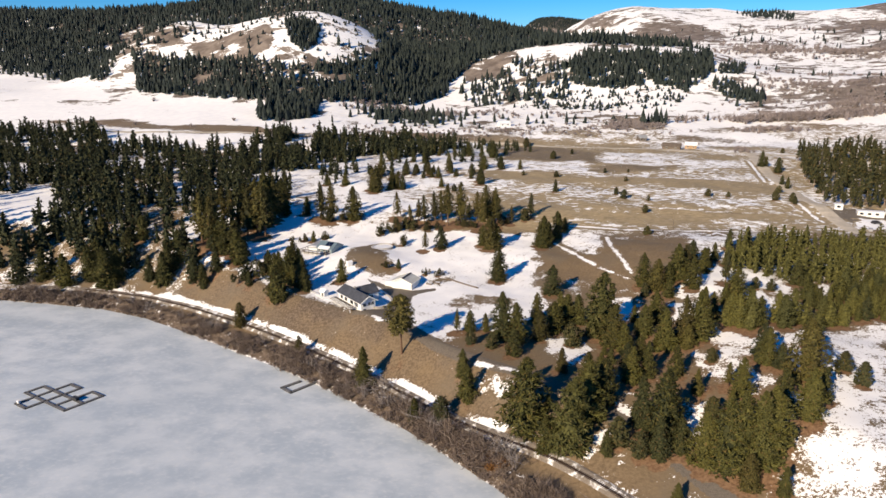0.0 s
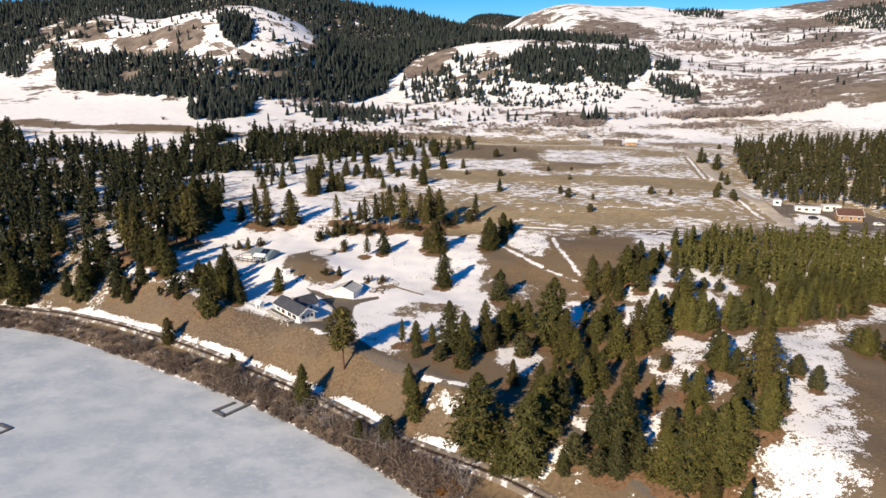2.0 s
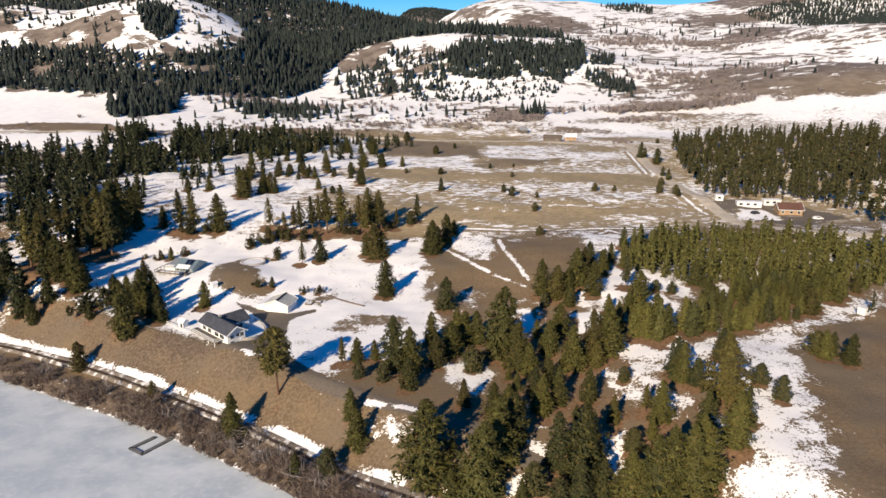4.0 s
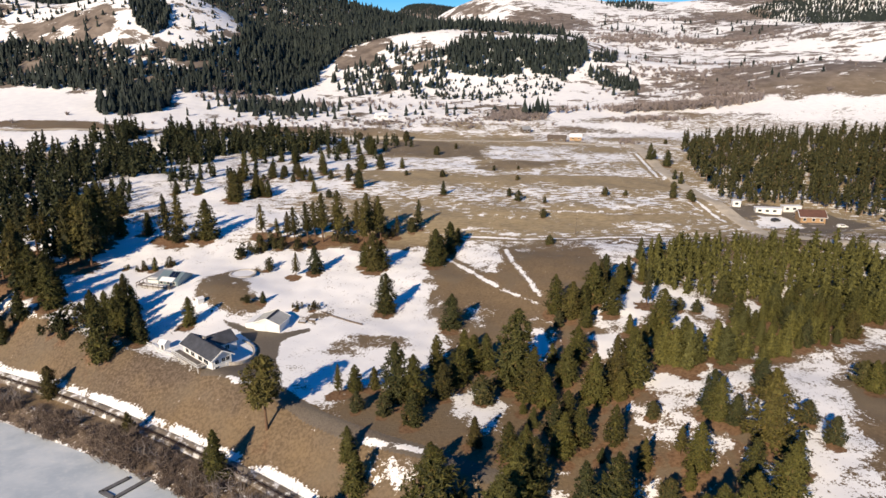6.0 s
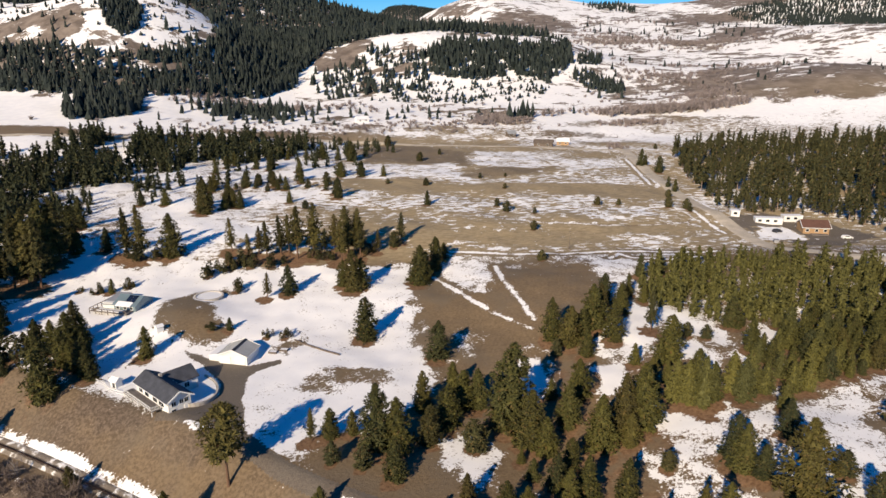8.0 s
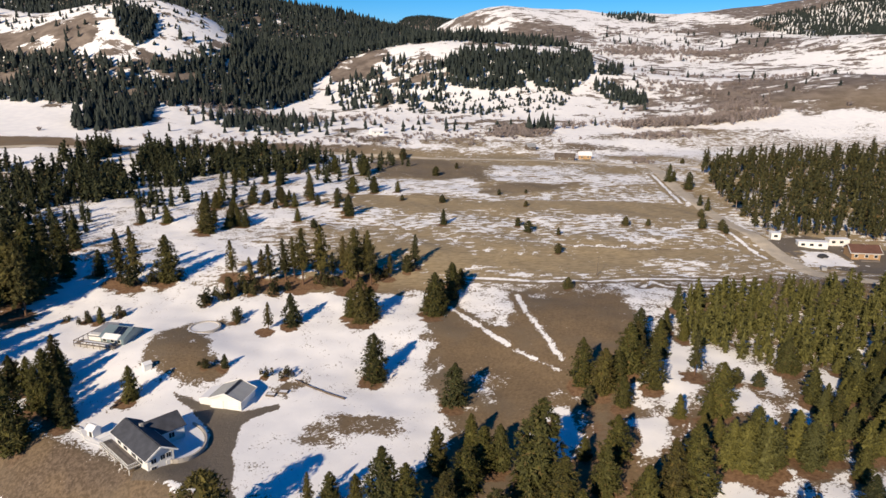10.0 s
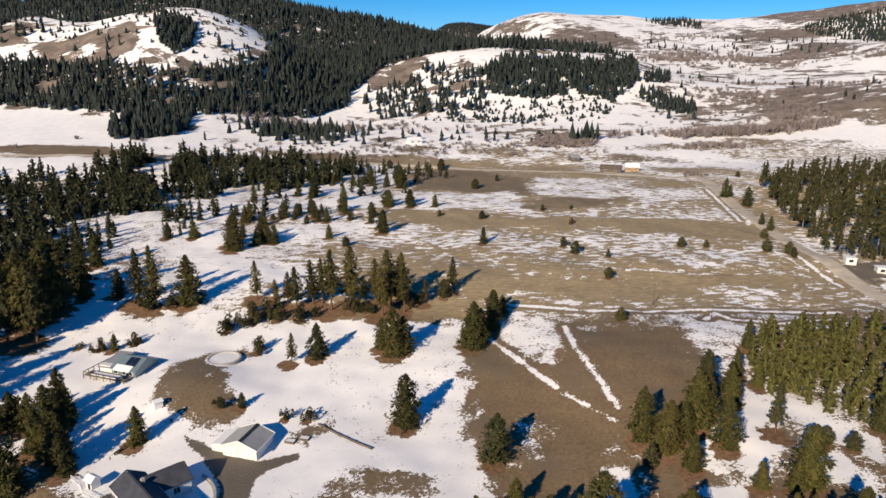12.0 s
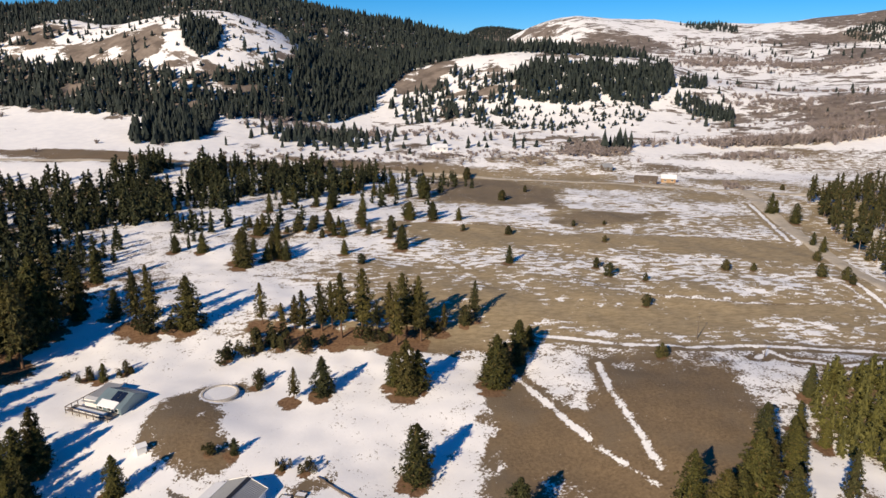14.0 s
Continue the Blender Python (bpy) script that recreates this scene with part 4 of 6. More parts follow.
# ---- ground and lake ----
snow, duff, gravel, scrub, streak, away, shore_d = cover_of(GX, GY)
for tx, ty, th, kind in ALL_TREES:
    if kind == "j" and ty > 460:
        continue
    r = (0.19 * th + 1.0) * (0.8 if kind in "bj" else 1.0)
    i0, i1 = np.searchsorted(gx, (tx - 2.5 * r, tx + 2.5 * r))
    j0, j1 = np.searchsorted(gy, (ty - 2.5 * r, ty + 2.5 * r))
    sx, sy = GX[j0:j1, i0:i1], GY[j0:j1, i0:i1]
    k = ramp(1.3, 0.6, np.hypot((sx - tx + 0.35 * r) / r, (sy - ty + 0.5 * r) / (1.15 * r)) + 0.22 * lumps(sx, sy, 3.0, 71))
    snow[j0:j1, i0:i1] *= 1 - k
    gravel[j0:j1, i0:i1] *= 1 - k
    duff[j0:j1, i0:i1] = np.maximum(duff[j0:j1, i0:i1], k * (0.4 + 0.6 * ramp(18, 30, shore_d[j0:j1, i0:i1])))

count_x, count_y = len(gx), len(gy)
me = bpy.data.meshes.new("ground")
me.vertices.add(count_x * count_y)
me.vertices.foreach_set("co", np.stack([GX, GY, GZ], -1).astype(np.float32).ravel())
idx = np.arange(count_x * count_y).reshape(count_y, count_x)
quads = np.stack([idx[:-1, :-1], idx[:-1, 1:], idx[1:, 1:], idx[1:, :-1]], -1).reshape(-1)
me.loops.add(len(quads))
me.loops.foreach_set("vertex_index", quads.astype(np.int32))
me.polygons.add(len(quads) // 4)
me.polygons.foreach_set("loop_start", np.arange(0, len(quads), 4, dtype=np.int32))
me.polygons.foreach_set("use_smooth", np.ones(len(quads) // 4, bool))
me.update(calc_edges=True)
for name, field in (("snow", snow), ("duff", duff), ("gravel", gravel), ("scrub", scrub), ("streak", streak), ("away", away)):
    me.attributes.new(name, "FLOAT", "POINT").data.foreach_set("value", np.clip(field, 0, 1).astype(np.float32).ravel())
me.materials.append(M_GROUND)
tagged(new("ground", me), "dry grass slopes and fields with patches of lying snow", "ground", kind="structure")

ice = mesh_of("water", [(-4900, -3500, 0), (400, -3500, 0), (400, 400, 0), (-4900, 400, 0)], [[0, 1, 2, 3]], M_ICE)
tagged(new("water", ice), "frozen lake with grey wind-brushed snow on ice", "lake", kind="structure")


def smooth_line(pts, step):
    """Even points along a bent line, its corners rounded."""
    p = np.array(pts, float)
    for _ in range(3):
        q = np.empty((2 * len(p) - 2, 2))
        q[0::2], q[1::2] = 0.75 * p[:-1] + 0.25 * p[1:], 0.25 * p[:-1] + 0.75 * p[1:]
        p = np.vstack([p[:1], q, p[-1:]])
    s = np.r_[0, np.cumsum(np.hypot(*np.diff(p, axis=0).T))]
    t = np.arange(0, s[-1], step)
    return np.stack([np.interp(t, s, p[:, 0]), np.interp(t, s, p[:, 1])], -1)


def strip(name, pts, half, lift, mat, step=2.0, crown=0.0):
    """A way laid on the ground along a line."""
    p = smooth_line(pts, step)
    t = np.gradient(p, axis=0)
    nrm = np.stack([-t[:, 1], t[:, 0]], -1) / np.hypot(t[:, 0], t[:, 1])[:, None]
    across = np.linspace(-1, 1, 7)
    v = p[:, None] + nrm[:, None] * (across * half)[None, :, None]
    z = height(v[..., 0], v[..., 1]) + lift + crown * (1 - across**2)[None] - 0.35 * (np.abs(across) == 1)[None]
    v = np.concatenate([v, z[..., None]], -1)
    i = np.arange(v.shape[0] * 7).reshape(-1, 7)
    f = np.stack([i[:-1, :-1], i[:-1, 1:], i[1:, 1:], i[1:, :-1]], -1).reshape(-1, 4)[:, ::-1]
    return mesh_of(name, v.reshape(-1, 3), f, mat, True)


tagged(new("road", strip("road", ROAD_SIDE, 4.5, 0.12, M_ROAD, 2.0, 0.08)), "graded gravel road along the edge of the field", "road", kind="structure")
tagged(new("road", strip("road", ROAD_BACK, 3.6, 0.25, M_ROAD, 4.0, 0.1)), "valley road behind the field", "road", kind="structure")

# rails along the shore
bed = tagged(new("railway", strip("railway", RAIL, 1.7, 0.25, M_BALLAST, 1.5, 0.25)), "single railway line on dark ballast by the shore", "railway", kind="structure")
line = smooth_line(RAIL, 1.0)
line = line[(line[:, 0] > -150) & (line[:, 1] > 60)]
tang = np.gradient(line, axis=0)
tang /= np.hypot(tang[:, 0], tang[:, 1])[:, None]
norm = np.stack([-tang[:, 1], tang[:, 0]], -1)
level = height(line[:, 0], line[:, 1]) + 0.55
for off in (-0.72, 0.72):
    prof = [(-0.06, 0), (-0.06, 0.17), (0.06, 0.17), (0.06, 0)]
    v = np.concatenate([np.concatenate([line + norm * (off + a), (level + b)[:, None]], -1)[:, None] for a, b in prof], 1)
    i = np.arange(len(line) * 4).reshape(-1, 4)
    f = np.concatenate([np.stack([i[:-1, k], i[:-1, k + 1], i[1:, k + 1], i[1:, k]], -1) for k in range(3)])
    part("rail", mesh_of("rail", v.reshape(-1, 3), f, M_RAIL), bed, "rusty steel rail")
sv, sf = [], []
for k in range(0, len(line) - 1):
    for shift in (0.0, 0.5):
        c, u, w = line[k] + tang[k] * shift, tang[k] * 0.11, norm[k] * 1.25
        b = len(sv)
        for zz in (0.0, 0.08):
            sv += [(*(c - u - w), level[k] - 0.07 + zz), (*(c + u - w), level[k] - 0.07 + zz), (*(c + u + w), level[k] - 0.07 + zz), (*(c - u + w), level[k] - 0.07 + zz)]
        sf += [[b + 4, b + 5, b + 6, b + 7], [b, b + 1, b + 5, b + 4], [b + 1, b + 2, b + 6, b + 5], [b + 2, b + 3, b + 7, b + 6], [b + 3, b, b + 4, b + 7]]
tagged(part("sleepers", mesh_of("sleepers", sv, sf, M_SLEEPER), bed, "dark wooden sleepers"), kind="stuff")


# ---- trees ----
def taper(rnd, tall, thick, sides=6, rings=7, wave=0.25):
    """A trunk: rings that narrow upward along a slightly bent line."""
    v, f = [], []
    bx, by = rnd.normal(0, wave, 2)
    for k in range(rings):
        h = k / (rings - 1)
        r = thick * (1 - h) ** 0.8 + 0.02 + 0.25 * thick * max(0, 0.08 - h) / 0.08
        for s in range(sides):
            a = 2 * math.pi * s / sides
            v.append((bx * h * h + r * math.cos(a), by * h * h + r * math.sin(a), h * tall - 0.4 * (k == 0)))
    for k in range(rings - 1):
        for s in range(sides):
            a, b = k * sides + s, k * sides + (s + 1) % sides
            f.append([a, b, b + sides, a + sides])
    return v, f


def limb(v, f, a, b, r):
    """A thin three-sided branch from a to b, added to lists of points and faces."""
    a, b = np.array(a), np.array(b)
    d = (b - a) / np.linalg.norm(b - a)
    u = np.cross(d, (0.3, 0.2, 0.9))
    u /= np.linalg.norm(u)
    w = np.cross(d, u)
    n = len(v)
    for k in range(3):
        c = u * math.cos(2.1 * k) + w * math.sin(2.1 * k)
        v.append(tuple(a + c * r))
    v.append(tuple(b))
    f += [[n, n + 1, n + 3], [n + 1, n + 2, n + 3], [n + 2, n, n + 3]]


def sprays(rnd, centres, ways, size, blades, width=0.32):
    """Needle sprays: narrow triangles round each centre, lying like the outside of the crown."""
    c = np.repeat(np.asarray(centres, float), blades, 0)
    w = np.repeat(np.asarray(ways, float), blades, 0)
    face = w * 0.8 + (0, 0, 0.3) + rnd.normal(0, 0.42, c.shape)
    face /= np.linalg.norm(face, axis=1)[:, None]
    d = w * 0.9 + rnd.normal(0, 0.75, c.shape)
    d -= face * (d * face).sum(1)[:, None] * 0.7
    d /= np.linalg.norm(d, axis=1)[:, None]
    side = np.cross(face, d)
    side /= np.linalg.norm(side, axis=1)[:, None]
    long = np.repeat(np.asarray(size), blades)[:, None] * rnd.uniform(0.65, 1.3, (len(c), 1))
    s = side * long * width
    v = np.stack([c - s - d * long * 0.3, c + s - d * long * 0.3, c + d * long], 1).reshape(-1, 3)
    return v, np.arange(len(v)).reshape(-1, 3)


# bare share of the trunk, width as a share of height, how round the crown is, how unevenly its boughs grow
CROWN = {"p": (0.26, 0.15, 2.0, 0.42), "t": (0.42, 0.19, 3.0, 0.35), "f": (0.04, 0.26, 1.6, 0.32), "y": (0.05, 0.23, 2.0, 0.22), "j": (0.02, 0.36, 2.6, 0.2)}
THICK = {"p": 0.016, "t": 0.016, "f": 0.018, "y": 0.016, "j": 0.03}


def crown_radius(kind, k, fuller=1.0):
    """Width of a crown at shares k of its height, as a share of the tree's height."""
    bare, wide, power, uneven = CROWN[kind]
    k = np.asarray(k, float)
    return wide * (1.003 - k ** (power * fuller)) ** 0.85 * np.minimum(1, 0.62 + 1.9 * k)


def skirts(rnd, tall, kind, bottom, tiers, sides, fuller, bend):
    """Inner foliage of a crown: ragged, drooping whorls of boughs."""
    v = []
    for j in range(tiers):
        k = (j + rnd.uniform(0.1, 0.7)) / tiers
        k2 = min(1.0, k + 1.7 / tiers)
        r = 0.6 * tall * float(crown_radius(kind, k, fuller))
        a = rnd.uniform(0, 6.28) + np.arange(sides) * 2 * math.pi / sides + rnd.normal(0, 0.18, sides)
        rr = r * rnd.uniform(0.5, 1.15, sides)
        h = bottom + (1 - bottom) * k
        z = tall * h + rnd.normal(0, 0.02 * tall, sides) - 0.2 * rr
        rim = np.stack([rr * np.cos(a) + bend[0] * h * h, rr * np.sin(a) + bend[1] * h * h, z], -1)
        tip = np.array([bend[0] * h * h, bend[1] * h * h, tall * (bottom + (1 - bottom) * k2)])
        for s in range(sides):
            v += [rim[s], rim[(s + 1) % sides], tip + rnd.normal(0, 0.012 * tall, 3)]
    return np.array(v)


def conifer(rnd, tall, kind, boughs, tufts, blades, tiers=9):
    """Trunk and crown of one conifer: boughs that carry flat tufts of needles, round a ragged core."""
    bottom, wide, power, uneven = CROWN[kind]
    bottom = bottom * (rnd.uniform(0.7, 1.2) if kind != "t" else 1.0)
    fuller = rnd.uniform(0.75, 1.35)
    bend = rnd.normal(0, 0.014 * tall, 2)
    tv, tf = taper(rnd, tall * 0.97, tall * THICK[kind], wave=0.0)
    tv = [(x + bend[0] * (z / tall) ** 2, y + bend[1] * (z / tall) ** 2, z) for x, y, z in tv]
    n = boughs
    k = (np.arange(n) + rnd.uniform(0, 1, n)) / n
    k = k ** (1.0 if kind in "pt" else 1.15)
    h = bottom + (1 - bottom) * k
    a = np.arange(n) * 2.4 + rnd.normal(0, 0.35, n)
    ph = rnd.uniform(0, 6.28, 4)
    lobe = 1 + uneven * (0.5 * np.sin(2 * a + 4 * k + ph[0]) + 0.5 * np.sin(3 * a - 9 * k + ph[1]) + 0.45 * np.sin(21 * k + a + ph[2])) + rnd.normal(0, 0.5 * uneven, n)
    reach = tall * crown_radius(kind, k, fuller) * np.clip(lobe, 0.35, 1.5)
    rise = {"p": -0.12 + 0.55 * k, "t": -0.1 + 0.6 * k, "f": -0.30 + 0.75 * k, "y": -0.05 + 0.75 * k, "j": 0.1 + 0.5 * k}[kind]
    out = rnd.uniform(0.42 if kind not in "p" else 0.5, 1.0, (n, tufts)) ** 0.8
    fan = rnd.normal(0, 0.24, (n, tufts)) * out
    ca, sa = np.cos(a)[:, None], np.sin(a)[:, None]
    r = reach[:, None]
    cx, cy = r * (out * ca - fan * sa), r * (out * sa + fan * ca)
    cz = tall * h[:, None] + r * (rise[:, None] * out - 0.10 * out * out) + rnd.normal(0, 0.010 * tall, (n, tufts))
    centres = np.stack([cx + bend[0] * h[:, None] ** 2, cy + bend[1] * h[:, None] ** 2, np.minimum(cz, tall)], -1).reshape(-1, 3)
    flat = np.hypot(cx, cy) + 1e-6
    ways = np.stack([cx / flat, cy / flat, 0 * cx + 0.1 + 0.9 * k[:, None] ** 3], -1).reshape(-1, 3)
    size = (tall * wide * 0.21 * (1.15 - 0.55 * k)[:, None] * np.ones((1, tufts))).ravel() * (860 / (n * tufts)) ** 0.45
    tip = np.array([(bend[0], bend[1], tall * (0.92 + 0.016 * q)) for q in range(5)])
    centres = np.concatenate([centres, tip])
    ways = np.concatenate([ways, np.tile((0.0, 0.0, 1.0), (5, 1))])
    size = np.concatenate([size, np.full(5, 0.022 * tall)])
    cv, cf = sprays(rnd, centres, ways, size * (1.2 if n > 40 else 1.0), blades, 0.23 if n > 40 else 0.36)
    if tiers:
        cv = np.concatenate([cv, skirts(rnd, tall, kind, bottom, tiers, 9 if n < 60 else 15, fuller, bend)])
    if kind in "pt" and n > 40:
        for q in range(0, n, 2):
            limb(tv, tf, (bend[0] * h[q] ** 2, bend[1] * h[q] ** 2, tall * h[q]), (cx[q, 0], cy[q, 0], cz[q, 0]), 0.004 * tall)
        for q in range(8):
            b, low = rnd.uniform(0, 6.28), bottom * rnd.uniform(0.45, 1.0)
            limb(tv, tf, (0, 0, tall * low), (0.07 * tall * math.cos(b), 0.07 * tall * math.sin(b), tall * (low - 0.02)), 0.003 * tall)
    return tv, tf, cv, np.arange(len(cv)).reshape(-1, 3)


def bush_arrays(rnd, tall, clumps):
    c, w, s = [], [], []
    lobes = [(rnd.normal(0, 0.3), rnd.normal(0, 0.3), rnd.uniform(0.45, 1.0)) for _ in range(5)] + [(0, 0, 1.0)]
    for _ in range(clumps):
        lx, ly, high = lobes[rnd.randint(len(lobes))]
        d = rnd.normal(0, 1, 3)
        d /= np.linalg.norm(d)
        m = rnd.uniform(0.3, 1) ** 0.5
        k = 0.5 + 0.5 * d[2] * m
        wide = 0.34 * high * (1.15 - 0.75 * k)
        c.append((tall * (lx + d[0] * m * wide), tall * (ly + d[1] * m * wide), tall * high * k))
        w.append((d[0], d[1], d[2] + 0.3))
        s.append(tall * 0.075)
    tv, tf = [], []
    for _ in range(7):
        a = rnd.uniform(0, 6.28)
        limb(tv, tf, (0, 0, -0.2), (0.4 * tall * math.cos(a), 0.4 * tall * math.sin(a), 0.7 * tall), 0.02 * tall)
    v, f = sprays(rnd, c, w, s, 9)
    return tv, tf, v, f


TREE_LOOK = {
    "p": ("pine_tree", "tall ponderosa pine with a bare orange-brown trunk", "tree", M_PINE, 9, "pines"),
    "t": ("lone_pine_tree", "lone tall pine with a bare trunk on the bluff", "tree", M_PINE, 1, "pines"),
    "f": ("fir_tree", "bushy dark green fir standing in brown needle litter", "tree", M_FIR, 12, "firs"),
    "y": ("young_pine_tree", "slim yellow-green young pine in a thick stand", "tree", M_YOUNG, 4, "young pines"),
    "j": ("juniper_tree", "small round dark pine standing alone", "tree", M_BUSH, 3, "field pines"),
    "b": ("evergreen_bush", "low brownish evergreen bush on snowy ground", "bush", M_BUSH, 3, "bushes"),
}
rnd = np.random.RandomState(5)
STOCK = {}
for kind, (name, label, cat, mat, variants, group) in TREE_LOOK.items():
    for _ in range(variants):
        tall = {"p": 18.0, "t": 19.0, "f": 13.0, "y": 9.0, "j": 5.0, "b": 5.0}[kind]
        if kind == "b":
            tv, tf, cv, cf = bush_arrays(rnd, tall, 420)
        else:
            boughs, tufts = {"p": (84, 12), "t": (100, 13), "f": (130, 12), "y": (90, 10), "j": (64, 10)}[kind]
            tv, tf, cv, cf = conifer(rnd, tall, kind, boughs, tufts, 4, {"p": 10, "t": 9, "f": 16, "y": 12, "j": 7}[kind])
        STOCK.setdefault(kind, []).append((tall, mesh_of("trunk", tv, tf, M_BARK, True), mesh_of("crown", cv, cf, mat)))
for x, y, tall, kind in ALL_TREES:
    name, label, cat, mat, variants, group = TREE_LOOK[kind]
    full, trunk, crown = STOCK[kind][rnd.randint(variants)]
    s = tall / full
    wide = s * rnd.uniform(0.85, 1.2)
    m = pose(x, y, ground_z(x, y) - 0.1, rnd.normal(0, 1.2), rnd.normal(0, 1.2), rnd.uniform(0, 360)) @ Matrix.Diagonal((wide, wide, s, 1))
    tree = thing(name, label, cat, m, group)
    part("trunk", trunk, tree)
    part("crown", crown, tree)


def forest(name, label, spots, mat, kinds, clumps, blades, seed, bark=M_BARK):
    """A whole wood in one mesh, from a few trees set down at every spot."""
    r = np.random.RandomState(seed)
    stock = []
    for k in kinds:
        tv, tf, cv, cf = conifer(r, 1.0, k, clumps // 5, 5, blades, 7)
        stock.append((np.array(cv), cf, np.array(tv)))
    vs, fs, base = [], [], 0
    tvs, tfs, tbase = [], [], 0
    sp = np.array(spots)
    zs = height(sp[:, 0], sp[:, 1])
    for (x, y, tall), z in zip(spots, zs):
        cv, cf, tv = stock[r.randint(len(stock))]
        a, w = r.uniform(0, 6.28), tall * r.uniform(0.65, 1.0)
        c, s = math.cos(a), math.sin(a)
        v = np.empty_like(cv)
        v[:, 0], v[:, 1], v[:, 2] = x + w * (cv[:, 0] * c - cv[:, 1] * s), y + w * (cv[:, 0] * s + cv[:, 1] * c), z + tall * cv[:, 2]
        vs.append(v)
        fs.append(cf + base)
        base += len(v)
        q = tall * 0.014
        tvs.append(np.array([(x - q, y - q, z - 0.4), (x + q, y - q, z - 0.4), (x, y + q * 1.2, z - 0.4), (x, y, z + 0.85 * tall)]))
        tfs += [[tbase, tbase + 1, tbase + 3], [tbase + 1, tbase + 2, tbase + 3], [tbase + 2, tbase, tbase + 3]]
        tbase += 4
    top = tagged(new(name, mesh_of(name, np.concatenate(vs), np.concatenate(fs), mat)), label, "forest", kind="stuff")
    tagged(part("trunks", mesh_of("trunks", np.concatenate(tvs), tfs, bark), top), kind="stuff")
    return top


forest("young_forest", "thick stand of yellow-green young pines by the lane", BACK_STAND, M_YOUNG, "yyfy", 120, 3, 1)
forest("near_forest", "dense dark conifer wood with snow between the trees", NEAR_FOREST, M_DARK, "ffpfffyf", 90, 3, 2)
forest("road_forest", "olive pine wood with bare trunks beside the road", RIGHT_FOREST, M_OLIVE, "ppfptpp", 90, 3, 6, M_PALE_BARK)


def spires(name, label, spots, mat, seed):
    """A far wood: each tree two ragged skirts of foliage under a leader."""
    r = np.random.RandomState(seed)
    sp = np.array(spots)
    zs = height(sp[:, 0], sp[:, 1])
    sides, n = 6, len(sp)
    vs = []
    for base, top, wide in ((0.02, 0.6, 0.19), (0.26, 0.84, 0.165), (0.52, 1.0, 0.115)):
        a = r.uniform(0, 6.28, (n, 1)) + np.arange(sides)[None] * 2 * math.pi / sides + r.normal(0, 0.2, (n, sides))
        rad = wide * 1.15 * (1 + 0.8 * (sp[:, 2:3] < 7)) * sp[:, 2:3] * r.uniform(0.6, 1.35, (n, sides))
        rim = np.stack([sp[:, :1] + rad * np.cos(a), sp[:, 1:2] + rad * np.sin(a), zs[:, None] + sp[:, 2:3] * (base + r.uniform(-0.05, 0.05, (n, sides)))], -1)
        tip = np.stack([sp[:, 0], sp[:, 1], zs + sp[:, 2] * top], -1)[:, None]
        nxt = np.roll(rim, -1, 1)
        vs.append(np.stack([rim, nxt, np.broadcast_to(tip, rim.shape)], 2).reshape(-1, 3))
    v = np.concatenate(vs)
    return tagged(new(name, mesh_of(name, v, np.arange(len(v)).reshape(-1, 3), mat)), label, "forest", kind="stuff")


spires("far_forest", "dark conifer woods on the hills across the valley", FAR_FOREST, M_FAR_HAZED, 3)


def brush(name, label, spots, mat, seed, stems=26, thick=1.0):
    """Leafless shrubs: fans of thin upright twigs, in one mesh."""
    r = np.random.RandomState(seed)
    vs = []
    for x, y, tall in spots:
        z = ground_z(x, y)
        n = stems
        a, lean = r.uniform(0, 6.28, n), r.uniform(0.05, 0.75, n)
        root = np.stack([x + r.normal(0, 0.4, n), y + r.normal(0, 0.4, n), np.full(n, z - 0.1)], -1)
        tip = root + np.stack([np.cos(a) * lean, np.sin(a) * lean, 1 - 0.35 * lean], -1) * (tall * r.uniform(0.5, 1.1, n))[:, None]
        mid = root + (tip - root) * r.uniform(0.35, 0.6, n)[:, None]
        out = np.stack([-np.sin(a), np.cos(a), 0 * a], -1) * 0.035 * thick * tall ** 0.5
        vs.append(np.stack([root - out, root + out, tip], 1))
        for _ in range(3):
            way = np.stack([r.normal(0, 1, n), r.normal(0, 1, n), r.uniform(0.2, 1.4, n)], -1) * tall * 0.24
            o2 = np.cross(way, r.normal(0, 1, (n, 3)))
            o2 *= (0.03 * thick * tall ** 0.5 / np.linalg.norm(o2, axis=1))[:, None]
            vs.append(np.stack([mid - o2, mid + o2, mid + way], 1))
    v = np.concatenate(vs).reshape(-1, 3)
    return tagged(new(name, mesh_of(name, v, np.arange(len(v)).reshape(-1, 3), mat)), label, "shrubs", kind="stuff")


rnd = np.random.RandomState(17)
edge = smooth_line(SHORE, 1.0)
edge = edge[(edge[:, 0] > -190) & (edge[:, 1] > 95)]
et = np.gradient(edge, axis=0)
en = np.stack([-et[:, 1], et[:, 0]], -1) / np.hypot(et[:, 0], et[:, 1])[:, None]
spots = []
for k in range(len(edge)):
    clump = lumps(edge[k:k + 1, 0], edge[k:k + 1, 1], 17, 50)[0]
    thick = 1 + 2 * (clump > -0.5) + (clump > 0.3)
    for _ in range(int(thick)):
        d = rnd.uniform(-0.6, 6.4)
        p = edge[k] + en[k] * d
        spots.append((p[0], p[1], rnd.uniform(1.6, 4.6) * (1.2 if edge[k, 0] > -50 else 0.9) * (1 + 0.35 * clump)))
brush("shore_brush", "leafless grey-brown brush along the lake shore", spots, M_TWIG, 18)
saplings = [(*(edge[k] + en[k] * rnd.uniform(2, 7)), rnd.uniform(5, 9)) for k in range(len(edge)) if rnd.rand() < (0.3 if edge[k, 0] > -30 else 0.07)]
